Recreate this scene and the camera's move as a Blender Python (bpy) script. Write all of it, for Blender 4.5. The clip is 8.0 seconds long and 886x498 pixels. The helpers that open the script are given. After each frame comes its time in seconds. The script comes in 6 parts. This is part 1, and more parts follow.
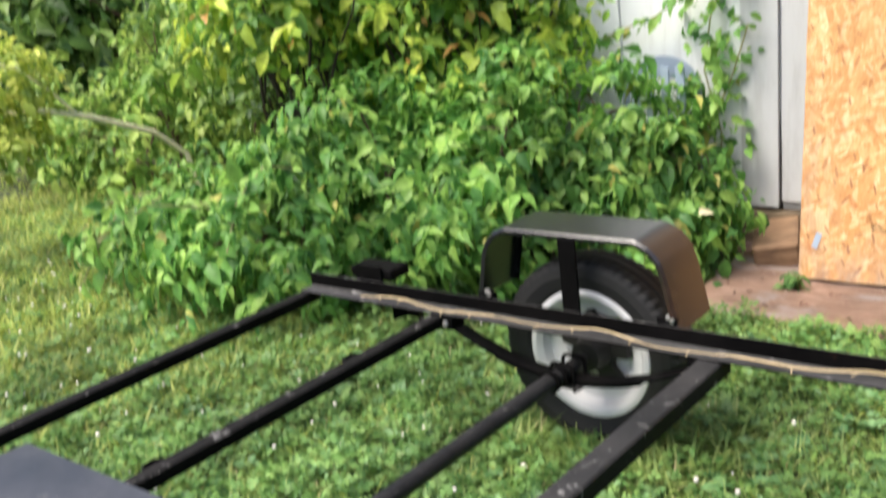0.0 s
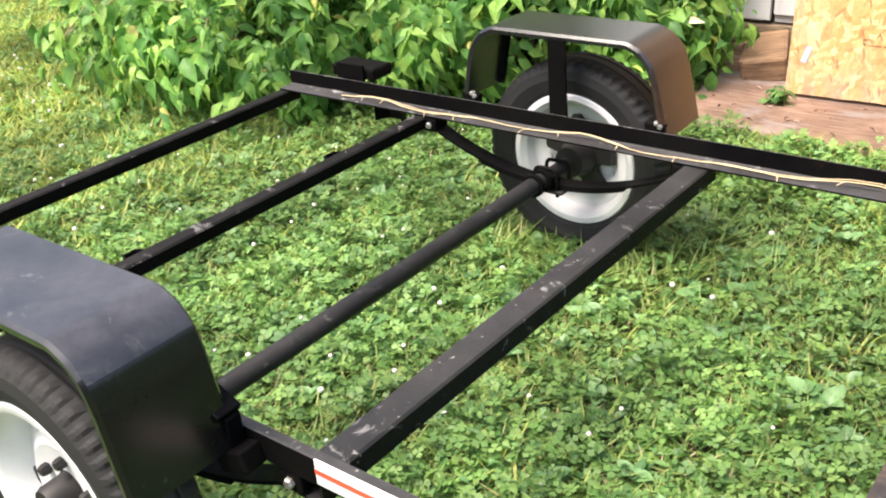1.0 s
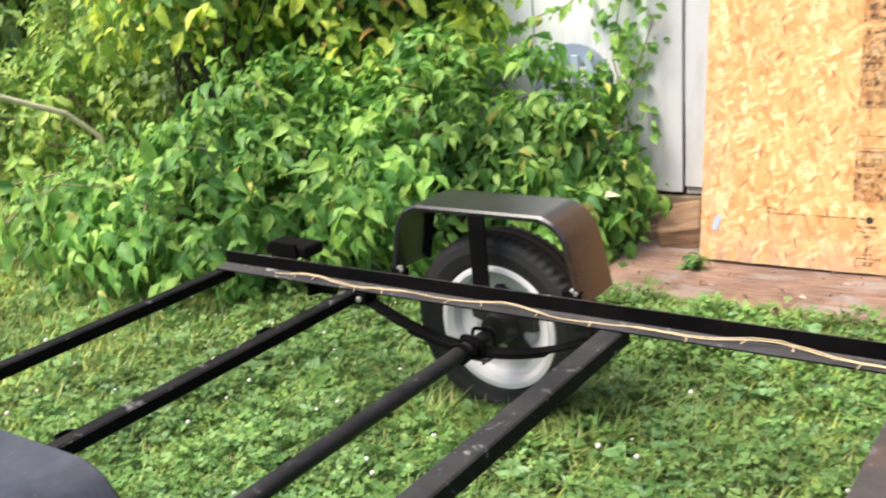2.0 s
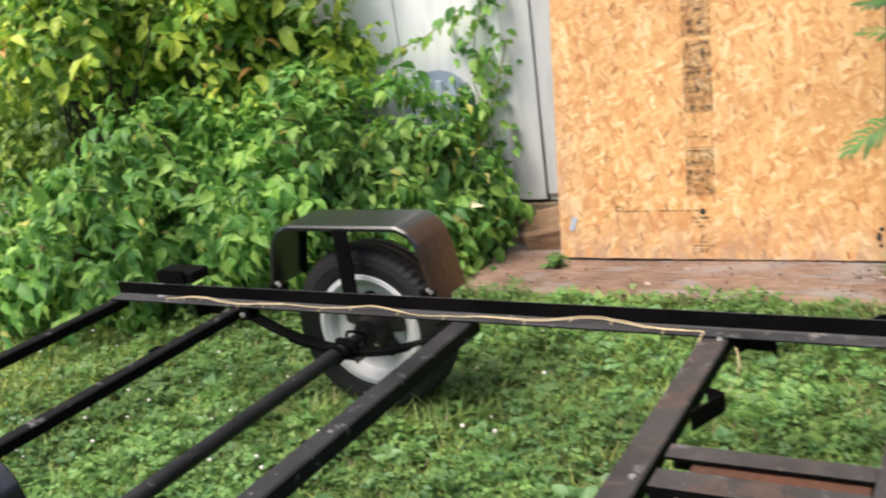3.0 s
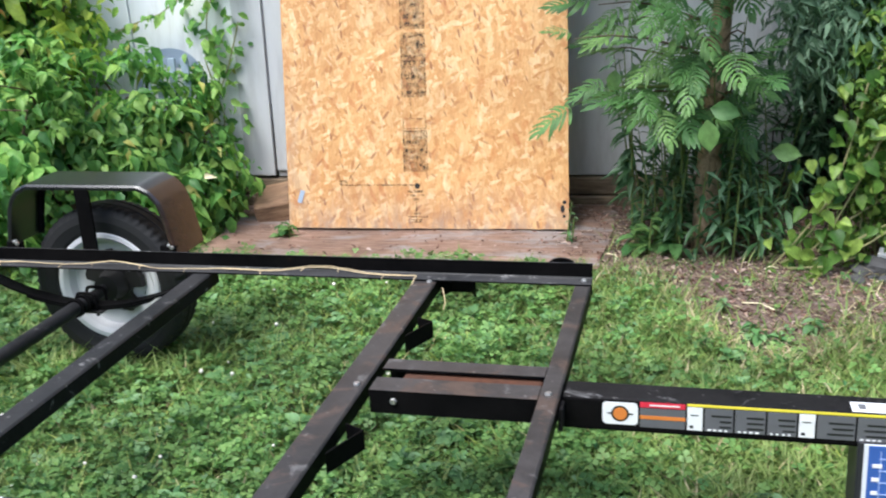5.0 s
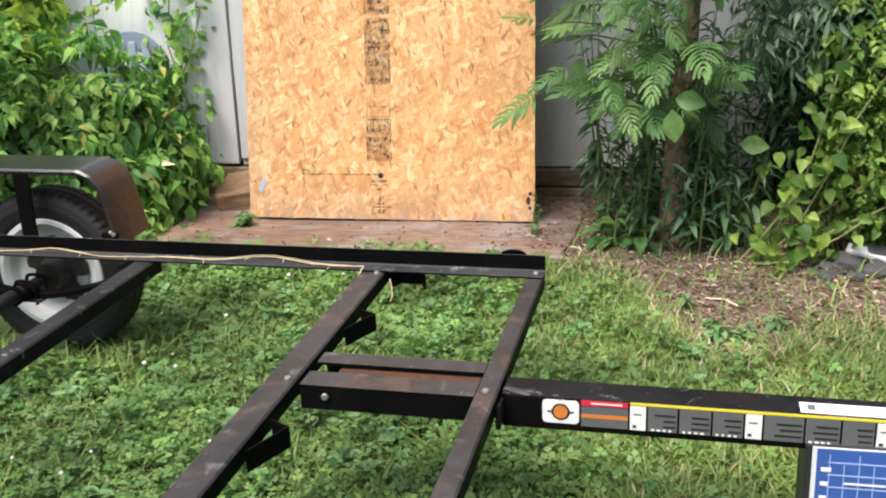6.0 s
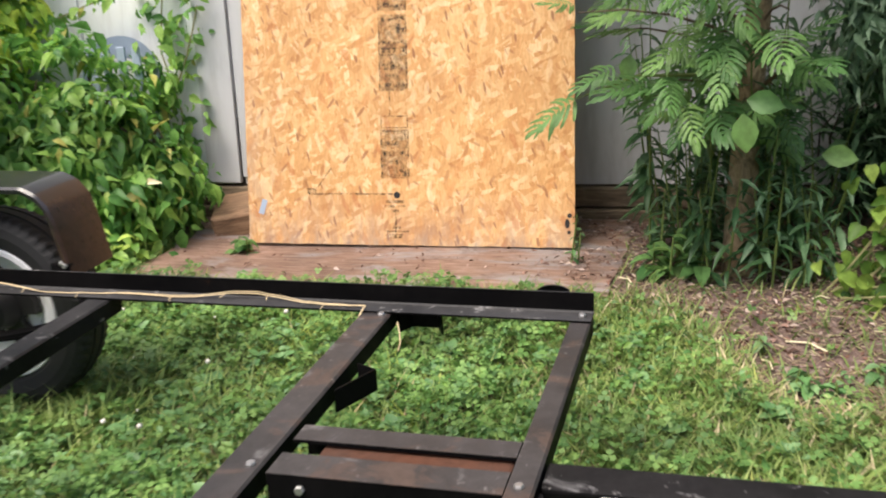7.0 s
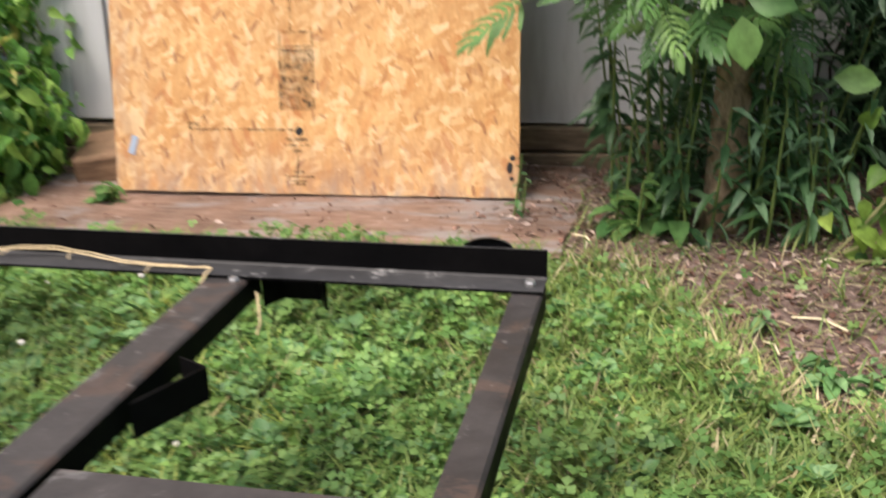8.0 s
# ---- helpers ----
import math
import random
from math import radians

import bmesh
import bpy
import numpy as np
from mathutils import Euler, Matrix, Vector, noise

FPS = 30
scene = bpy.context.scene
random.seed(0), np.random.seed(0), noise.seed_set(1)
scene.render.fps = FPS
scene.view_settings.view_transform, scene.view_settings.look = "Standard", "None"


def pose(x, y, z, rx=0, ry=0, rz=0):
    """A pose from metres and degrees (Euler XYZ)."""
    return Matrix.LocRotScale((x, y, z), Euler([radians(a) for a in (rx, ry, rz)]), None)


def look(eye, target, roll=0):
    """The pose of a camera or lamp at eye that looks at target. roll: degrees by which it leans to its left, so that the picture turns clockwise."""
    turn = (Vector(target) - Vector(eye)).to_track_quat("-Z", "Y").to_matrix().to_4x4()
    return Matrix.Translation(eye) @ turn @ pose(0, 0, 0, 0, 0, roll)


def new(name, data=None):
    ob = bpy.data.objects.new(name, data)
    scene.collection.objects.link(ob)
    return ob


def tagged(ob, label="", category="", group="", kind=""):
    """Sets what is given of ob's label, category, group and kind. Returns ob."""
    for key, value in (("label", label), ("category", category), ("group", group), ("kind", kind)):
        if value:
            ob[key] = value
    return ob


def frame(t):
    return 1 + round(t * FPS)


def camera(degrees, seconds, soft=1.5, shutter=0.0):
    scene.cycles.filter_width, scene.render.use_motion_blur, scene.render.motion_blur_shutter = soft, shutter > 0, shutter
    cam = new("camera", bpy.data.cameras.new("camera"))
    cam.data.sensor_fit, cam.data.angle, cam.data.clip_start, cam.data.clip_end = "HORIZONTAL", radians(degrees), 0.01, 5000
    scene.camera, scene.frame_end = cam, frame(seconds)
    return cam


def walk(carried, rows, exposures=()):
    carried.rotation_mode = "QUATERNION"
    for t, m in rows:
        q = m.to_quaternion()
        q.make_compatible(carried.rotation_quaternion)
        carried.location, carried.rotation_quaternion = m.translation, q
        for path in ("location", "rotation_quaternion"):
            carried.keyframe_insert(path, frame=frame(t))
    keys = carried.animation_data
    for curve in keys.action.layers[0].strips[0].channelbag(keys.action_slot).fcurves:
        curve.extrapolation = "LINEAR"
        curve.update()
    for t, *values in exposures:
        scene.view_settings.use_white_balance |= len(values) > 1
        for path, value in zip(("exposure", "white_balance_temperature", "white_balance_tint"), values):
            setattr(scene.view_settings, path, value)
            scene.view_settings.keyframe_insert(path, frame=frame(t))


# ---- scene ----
cam = camera(47.5, 8.0, soft=2.0, shutter=0.5)
EXPOSURES = [
    (0.0, 1.10, 6600, 10), (1.0, 1.62, 6900, 13), (1.7, 1.46, 6750, 12), (3.0, 0.89, 6650, 10), (3.6, 0.89, 6300, 7.5),
    (4.2, 0.80, 5850, 8), (4.7, 0.93, 5700, 8), (5.8, 0.95, 6400, 10), (8.0, 0.82, 6700, 13),
]
PATH = [
    (0, (-0.19, -1.972, 1.281), (-1.446, -0.514, 0.737), -7.3),
    (0.5, (-0.226, -1.953, 1.244), (-1.429, -0.56, 0.463), -6.2),
    (1, (-0.228, -1.979, 1.236), (-1.387, -0.611, 0.35), -5.5),
    (1.5, (-0.215, -1.984, 1.245), (-1.381, -0.52, 0.54), -4.7),
    (1.7, (-0.194, -1.995, 1.253), (-1.354, -0.492, 0.625), -5.1),
    (2.8, (0.109, -2.16, 1.28), (-0.928, -0.535, 0.748), -8.3),
    (3, (0.165, -2.207, 1.288), (-0.829, -0.56, 0.739), -8.8),
    (3.5, (0.204, -2.308, 1.283), (-0.625, -0.567, 0.754), -7.8),
    (4, (0.196, -2.468, 1.274), (-0.442, -0.656, 0.719), -6.2),
    (4.5, (0.214, -2.546, 1.284), (-0.312, -0.709, 0.694), -5.0),
    (6, (0.35, -2.431, 1.235), (-0.116, -0.589, 0.61), -3.0),
    (6.5, (0.314, -2.227, 1.182), (-0.171, -0.387, 0.567), -3.1),
    (7, (0.245, -1.923, 1.089), (-0.283, -0.082, 0.512), -3.6),
    (7.5, (0.209, -1.58, 0.975), (-0.317, 0.262, 0.4), -3.6),
    (8, (0.15, -1.294, 0.851), (-0.266, 0.551, 0.202), -2.2),
]
walk(cam, [(t, look(eye, target, roll)) for t, eye, target, roll in PATH], EXPOSURES)


# ---------------------------------------------------------------- light
SUN_ELEVATION, SUN_ROTATION = 64.0, 210.0
world = bpy.data.worlds.new("overcast_sky")
scene.world = world
world.use_nodes = True
wn = world.node_tree.nodes
sky = wn.new("ShaderNodeTexSky")
sky.sky_type = "NISHITA"
sky.sun_disc = False
sky.sun_elevation, sky.sun_rotation = radians(SUN_ELEVATION), radians(SUN_ROTATION)
sky.air_density, sky.dust_density, sky.ozone_density = 1.0, 4.0, 1.0
wn["Background"].inputs["Strength"].default_value = 0.15
world.node_tree.links.new(sky.outputs[0], wn["Background"].inputs["Color"])
sun = new("sun", bpy.data.lights.new("sun", "SUN"))
sun.data.energy, sun.data.angle, sun.data.color = 2.5, radians(35), (1.0, 0.95, 0.87)
sun.matrix_world = look((-2.2, -3.8, 9.0), (0, 0, 0))

rng = np.random.default_rng(7)


# ---------------------------------------------------------------- materials
def material(name, rough=0.6, metal=0.0):
    m = bpy.data.materials.new(name)
    m.use_nodes = True
    b = m.node_tree.nodes["Principled BSDF"]
    b.inputs["Roughness"].default_value = rough
    b.inputs["Metallic"].default_value = metal
    return m, m.node_tree.nodes, m.node_tree.links, b


def coords(n, l, scale=(1, 1, 1), kind="Object"):
    tc, mp = n.new("ShaderNodeTexCoord"), n.new("ShaderNodeMapping")
    mp.inputs["Scale"].default_value = scale
    l.new(tc.outputs[kind], mp.inputs["Vector"])
    return mp.outputs["Vector"]


def noise_of(n, l, vec, scale, detail=4.0, rough=0.55, distort=0.0):
    t = n.new("ShaderNodeTexNoise")
    t.inputs["Scale"].default_value, t.inputs["Detail"].default_value = scale, detail
    t.inputs["Roughness"].default_value, t.inputs["Distortion"].default_value = rough, distort
    l.new(vec, t.inputs["Vector"])
    return t.outputs["Fac"]


def ramp(n, l, fac, stops):
    r = n.new("ShaderNodeValToRGB")
    e = r.color_ramp.elements
    while len(e) < len(stops):
        e.new(0.5)
    for k, (p, c) in zip(e, stops):
        k.position, k.color = p, (*c, 1) if len(c) == 3 else c
    l.new(fac, r.inputs["Fac"])
    return r.outputs["Color"]


def grey(v):
    return (v, v, v)


def mixed(n, l, fac, a, b, how="MIX"):
    m = n.new("ShaderNodeMix")
    m.data_type, m.blend_type = "RGBA", how
    for value, slot in ((fac, 0), (a, 6), (b, 7)):
        if isinstance(value, (int, float)):
            m.inputs[slot].default_value = value
        elif isinstance(value, tuple):
            m.inputs[slot].default_value = (*value, 1)
        else:
            l.new(value, m.inputs[slot])
    return m.outputs[2]


def bumped(n, l, b, height, strength=0.3, distance=0.002):
    k = n.new("ShaderNodeBump")
    k.inputs["Strength"].default_value, k.inputs["Distance"].default_value = strength, distance
    l.new(height, k.inputs["Height"])
    l.new(k.outputs["Normal"], b.inputs["Normal"])


def painted_steel(name, base, dust, rust, rough, dust_at=0.55, rust_at=0.66, chips=0.0, spec=0.035):
    """Paint with a film of dust, patches of rust and fine scratches."""
    m, n, l, b = material(name, rough)
    v = coords(n, l)
    big, fine = noise_of(n, l, v, 5.0, 6, 0.65), noise_of(n, l, v, 60.0, 5, 0.7)
    c = mixed(n, l, ramp(n, l, big, [(dust_at - 0.2, grey(0)), (dust_at + 0.15, grey(1))]), base, dust)
    patch = noise_of(n, l, coords(n, l, (1, 1, 1)), 9.0, 8, 0.7, 0.6)
    c = mixed(n, l, ramp(n, l, patch, [(rust_at, grey(0)), (rust_at + 0.06, grey(1))]), c, rust)
    if chips:
        chip = noise_of(n, l, v, 38.0, 3, 0.6)
        c = mixed(n, l, ramp(n, l, chip, [(0.68, grey(0)), (0.73, grey(chips))]), c, (0.45, 0.43, 0.40))
        scuff = noise_of(n, l, v, 13.0, 7, 0.72, 0.8)
        c = mixed(n, l, ramp(n, l, scuff, [(0.59, grey(0)), (0.66, grey(chips * 0.75))]), c, (0.40, 0.39, 0.38))
    c = mixed(n, l, 0.35, c, ramp(n, l, fine, [(0.3, grey(0.3)), (0.7, grey(1.4))]), "MULTIPLY")
    b.inputs["Specular IOR Level"].default_value = spec
    l.new(c, b.inputs["Base Color"])
    l.new(ramp(n, l, big, [(0.3, grey(max(rough - 0.12, 0.05))), (0.75, grey(min(rough + 0.25, 1)))]), b.inputs["Roughness"])
    bumped(n, l, b, fine, 0.15, 0.001)
    return m


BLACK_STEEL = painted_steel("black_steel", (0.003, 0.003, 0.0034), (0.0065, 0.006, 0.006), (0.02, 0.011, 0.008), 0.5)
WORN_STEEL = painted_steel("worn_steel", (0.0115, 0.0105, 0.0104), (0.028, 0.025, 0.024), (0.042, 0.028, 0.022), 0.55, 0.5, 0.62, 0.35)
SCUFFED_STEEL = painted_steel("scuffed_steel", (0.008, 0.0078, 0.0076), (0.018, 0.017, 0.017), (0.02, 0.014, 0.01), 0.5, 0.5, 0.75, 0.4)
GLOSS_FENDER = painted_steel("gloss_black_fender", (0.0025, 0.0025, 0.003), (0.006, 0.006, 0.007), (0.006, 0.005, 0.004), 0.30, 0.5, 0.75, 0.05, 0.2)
LIT_DUSTY_STEEL = painted_steel("lit_dusty_steel", (0.0189, 0.0189, 0.01958), (0.054, 0.05265, 0.05265), (0.0675, 0.04725, 0.0378), 0.6, 0.5, 0.68, 0.65, 0.25)
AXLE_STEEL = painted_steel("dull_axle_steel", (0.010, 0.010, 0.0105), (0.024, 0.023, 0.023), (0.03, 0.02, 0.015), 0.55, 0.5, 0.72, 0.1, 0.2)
LIT_GREY_TOP = painted_steel("lit_grey_steel", (0.013, 0.013, 0.0135), (0.030, 0.029, 0.029), (0.04, 0.03, 0.025), 0.55, 0.5, 0.72, 0.55, 0.2)
LIT_WORN_TOP = painted_steel("lit_worn_brown_steel", (0.0225, 0.021, 0.021), (0.05875, 0.0525, 0.05), (0.07, 0.05, 0.04125), 0.5, 0.5, 0.55, 0.25, 0.25)
# dusty fender top and bends; the blue-grey tone stands for reflected sky
DUSTY_SHEEN = painted_steel("dusty_sky_sheen_black", (0.009, 0.0095, 0.012), (0.044, 0.046, 0.056), (0.02, 0.016, 0.014), 0.34, 0.48, 0.78, 0.12, 0.45)
_coat = GLOSS_FENDER.node_tree.nodes["Principled BSDF"]
_coat.inputs["Coat Weight"].default_value, _coat.inputs["Coat Roughness"].default_value, _coat.inputs["Coat IOR"].default_value = 1.0, 0.22, 1.38
RUSTY_STEEL = painted_steel("rusty_steel", (0.10, 0.045, 0.028), (0.06, 0.04, 0.032), (0.14, 0.06, 0.03), 0.7)


def dull_fender_material():
    """Dull black fender whose colour turns brown at its front end."""
    m, n, l, b = material("dull_fender", 0.24)
    v = coords(n, l)
    sep = n.new("ShaderNodeSeparateXYZ")
    l.new(v, sep.inputs[0])
    big = noise_of(n, l, v, 14.0, 6, 0.7)
    add = n.new("ShaderNodeMath")
    add.operation = "MULTIPLY_ADD"
    l.new(big, add.inputs[0])
    add.inputs[1].default_value = 0.10
    l.new(sep.outputs["X"], add.inputs[2])
    c = mixed(n, l, ramp(n, l, add.outputs[0], [(0.27, grey(0)), (0.33, grey(1))]), (0.018, 0.018, 0.020), (0.046, 0.025, 0.020))
    c = mixed(n, l, 0.5, c, ramp(n, l, noise_of(n, l, v, 50, 5, 0.7), [(0.3, grey(0.4)), (0.7, grey(1.4))]), "MULTIPLY")
    l.new(c, b.inputs["Base Color"])
    bumped(n, l, b, big, 0.1, 0.002)
    return m


DULL_FENDER = dull_fender_material()


def plain(name, color, rough=0.6, metal=0.0, vary=0.25, scale=20.0, bump=0.1):
    m, n, l, b = material(name, rough, metal)
    v = coords(n, l)
    f = noise_of(n, l, v, scale, 5, 0.65)
    c = mixed(n, l, f, tuple(k * (1 - vary) for k in color), tuple(min(k * (1 + vary), 1) for k in color))
    l.new(c, b.inputs["Base Color"])
    if bump:
        bumped(n, l, b, f, bump, 0.002)
    return m


RUBBER = plain("tyre_rubber", (0.012, 0.012, 0.0125), 0.75, 0, 0.35, 40)
RIM_PAINT = plain("white_rim_paint", (0.76, 0.76, 0.77), 0.45, 0, 0.14, 12)
HUB_IRON = plain("black_hub_iron", (0.012, 0.011, 0.011), 0.6, 0, 0.4, 60)
ZINC = plain("zinc_bolt", (0.45, 0.44, 0.42), 0.4, 0.8, 0.2, 80)
CORD = plain("straw_yellow_cord", (0.58, 0.45, 0.26), 0.7, 0, 0.3, 60)
REFLECTOR_WHITE = plain("reflector_white", (0.75, 0.75, 0.76), 0.25, 0, 0.05, 40, 0)
REFLECTOR_RED = plain("reflector_red", (0.75, 0.10, 0.06), 0.25, 0, 0.1, 40, 0)
STICKER_WHITE = plain("sticker_white", (0.80, 0.80, 0.80), 0.4, 0, 0.05, 30, 0)
STICKER_GREY = plain("sticker_grey", (0.12, 0.12, 0.13), 0.35, 0, 0.15, 30, 0)
STICKER_ORANGE = plain("sticker_orange", (0.62, 0.20, 0.04), 0.4, 0, 0.1, 30, 0)
STICKER_RED = plain("sticker_red", (0.62, 0.03, 0.06), 0.4, 0, 0.1, 30, 0)
STICKER_YELLOW = plain("sticker_yellow", (0.72, 0.62, 0.05), 0.4, 0, 0.1, 30, 0)
STICKER_INK = plain("sticker_ink", (0.015, 0.015, 0.016), 0.5, 0, 0.1, 30, 0)
AMBER = plain("dark_marker_lens", (0.05, 0.015, 0.008), 0.2, 0, 0.1, 30, 0)
BLUE_PRINT = plain("blue_print", (0.045, 0.11, 0.38), 0.35, 0, 0.2, 16, 0)
PALE_BLUE = plain("pale_blue_print", (0.35, 0.45, 0.75), 0.4, 0, 0.15, 30, 0)
CARTON_WHITE = plain("carton_white", (0.72, 0.74, 0.78), 0.5, 0, 0.08, 20)
CARTON_DARK = plain("carton_dark", (0.02, 0.02, 0.025), 0.5, 0, 0.2, 20)
CHAIR_PLASTIC = plain("faded_blue_plastic", (0.33, 0.40, 0.50), 0.5, 0, 0.15, 9)
STEM_BROWN = plain("brown_stem", (0.10, 0.065, 0.04), 0.85, 0, 0.4, 40, 0.4)
STEM_DARK = plain("dark_stem", (0.035, 0.026, 0.018), 0.85, 0, 0.4, 40, 0.4)
STEM_GREEN = plain("green_stem", (0.12, 0.17, 0.04), 0.7, 0, 0.3, 40, 0.2)
VINE_STEM = plain("pale_vine_stem", (0.26, 0.25, 0.11), 0.8, 0, 0.3, 40, 0.2)
DRY_STICK = plain("dry_stick", (0.82, 0.72, 0.48), 0.8, 0, 0.25, 40, 0.2)
CONCRETE = plain("broken_concrete", (0.062, 0.060, 0.060), 0.9, 0, 0.6, 30, 0.9)
BACKDROP_GREEN = plain("backdrop_green", (0.065, 0.115, 0.038), 0.9, 0, 0.7, 1.6, 0.5)
SHINGLE = plain("grey_shingle", (0.08, 0.08, 0.085), 0.9, 0, 0.4, 30, 0.6)


def bark_material():
    m, n, l, b = material("bark", 0.9)
    v = coords(n, l, (9, 9, 6))
    f = noise_of(n, l, v, 3.0, 8, 0.7, 0.8)
    l.new(ramp(n, l, f, [(0.32, (0.055, 0.040, 0.024)), (0.5, (0.26, 0.18, 0.10)), (0.70, (0.48, 0.35, 0.22))]), b.inputs["Base Color"])
    bumped(n, l, b, f, 0.8, 0.006)
    return m


BARK = bark_material()


def leaf_material(name, dark, mid, light, glow=0.35, rough=0.45, odd=None):
    """Leaves: each island has its own tone, with finer mottling; thin blades let some light through."""
    m, n, l, b = material(name, rough)
    g = n.new("ShaderNodeNewGeometry")
    info = n.new("ShaderNodeObjectInfo")
    add = n.new("ShaderNodeMath")
    add.operation = "ADD"
    l.new(g.outputs["Random Per Island"], add.inputs[0])
    l.new(info.outputs["Random"], add.inputs[1])
    fr = n.new("ShaderNodeMath")
    fr.operation = "FRACT"
    l.new(add.outputs[0], fr.inputs[0])
    stops = [(0.0, dark), (0.45, mid), (0.9, light)]
    if odd:
        stops += [(0.982, light), (0.988, odd)]
    c = ramp(n, l, fr.outputs[0], stops)
    v = coords(n, l)
    patch = noise_of(n, l, v, 2.2, 3, 0.5)
    c = mixed(n, l, 0.6, c, ramp(n, l, patch, [(0.36, grey(0.58)), (0.64, grey(1.5))]), "MULTIPLY")
    mottle = noise_of(n, l, v, 55.0, 4, 0.65)
    c = mixed(n, l, 0.5, c, ramp(n, l, mottle, [(0.34, grey(0.62)), (0.62, grey(1.3))]), "MULTIPLY")
    l.new(c, b.inputs["Base Color"])
    b.inputs["Specular IOR Level"].default_value = 0.32
    tr, mx = n.new("ShaderNodeBsdfTranslucent"), n.new("ShaderNodeMixShader")
    l.new(c, tr.inputs["Color"])
    mx.inputs["Fac"].default_value = glow
    l.new(b.outputs[0], mx.inputs[1])
    l.new(tr.outputs[0], mx.inputs[2])
    l.new(mx.outputs[0], n["Material Output"].inputs["Surface"])
    return m


BUSH_LEAF = leaf_material("bush_leaf", (0.062, 0.175, 0.044), (0.145, 0.325, 0.068), (0.3, 0.48, 0.105), 0.45, 0.46, (0.46, 0.44, 0.12))
YELLOW_LEAF = leaf_material("yellowing_leaf", (0.075, 0.195, 0.034), (0.225, 0.405, 0.058), (0.58, 0.67, 0.1), 0.42, 0.45, (0.55, 0.30, 0.09))
DARK_LEAF = leaf_material("dark_leaf", (0.035, 0.085, 0.02), (0.085, 0.17, 0.035), (0.18, 0.28, 0.06), 0.35)
BRIGHT_LEAF = leaf_material("bright_leaf", (0.207, 0.3105, 0.05175), (0.437, 0.529, 0.092), (0.69, 0.713, 0.161), 0.45)
FROND_LEAF = leaf_material("frond_leaf", (0.060, 0.150, 0.046), (0.112, 0.235, 0.068), (0.19, 0.33, 0.10), 0.4, 0.45)
LANCE_LEAF = leaf_material("lance_leaf", (0.0288, 0.0792, 0.0288), (0.0648, 0.144, 0.0504), (0.16, 0.27, 0.14), 0.3, 0.4)
WEED_LEAF = leaf_material("weed_leaf", (0.066, 0.155, 0.054), (0.112, 0.235, 0.08), (0.19, 0.325, 0.14), 0.3, 0.4)
THICKET_LEAF = leaf_material("thicket_leaf", (0.02, 0.054, 0.027), (0.05, 0.118, 0.056), (0.135, 0.235, 0.126), 0.25, 0.4)
MISTY_LEAF = leaf_material("grey_green_leaf", (0.065, 0.13, 0.072), (0.135, 0.24, 0.13), (0.26, 0.38, 0.24), 0.35, 0.4)
VINE_LEAF = leaf_material("vine_leaf", (0.040, 0.105, 0.017), (0.115, 0.22, 0.036), (0.27, 0.38, 0.075), 0.35, 0.45)
GRASS = leaf_material("grass_blade", (0.115, 0.195, 0.05), (0.185, 0.278, 0.068), (0.3, 0.365, 0.12), 0.4, 0.5, (0.48, 0.41, 0.22))
OPEN_GRASS = leaf_material("sunny_grass", (0.15, 0.22, 0.045), (0.28, 0.36, 0.07), (0.44, 0.47, 0.13), 0.45, 0.5, (0.5, 0.43, 0.2))
CLOVER = leaf_material("clover_leaf", (0.082, 0.178, 0.052), (0.128, 0.25, 0.066), (0.205, 0.335, 0.098), 0.35, 0.5)
CREEPER = leaf_material("creeper_leaf", (0.066, 0.155, 0.045), (0.108, 0.225, 0.054), (0.195, 0.325, 0.08), 0.35, 0.45)
HAZY_LEAF = leaf_material("light_shrub_leaf", (0.09, 0.19, 0.04), (0.20, 0.35, 0.07), (0.40, 0.52, 0.12), 0.42, 0.5)
STRAW = leaf_material("dry_straw", (0.20, 0.15, 0.08), (0.36, 0.29, 0.16), (0.52, 0.45, 0.28), 0.25, 0.7)
DRY_LEAF = leaf_material("dry_litter", (0.06, 0.03, 0.021), (0.22, 0.112, 0.078), (0.5, 0.39, 0.33), 0.12, 0.8)
BLOSSOM = plain("clover_blossom", (0.72, 0.68, 0.62), 0.8, 0, 0.15, 200, 0)


def strands(n, l, angle, scale, stretch):
    """Long cells of one direction: their colours and distances."""
    tc, mp = n.new("ShaderNodeTexCoord"), n.new("ShaderNodeMapping")
    mp.inputs["Rotation"].default_value = (0, radians(angle), 0)
    l.new(tc.outputs["Object"], mp.inputs["Vector"])
    mp2 = n.new("ShaderNodeMapping")
    mp2.inputs["Scale"].default_value = (1, 1, stretch)
    l.new(mp.outputs[0], mp2.inputs["Vector"])
    w = n.new("ShaderNodeTexVoronoi")
    w.feature = "F1"
    w.inputs["Scale"].default_value = scale
    l.new(mp2.outputs[0], w.inputs["Vector"])
    sep = n.new("ShaderNodeSeparateColor")
    l.new(w.outputs["Color"], sep.inputs[0])
    return sep.outputs[0], sep.outputs[1], w.outputs["Distance"]


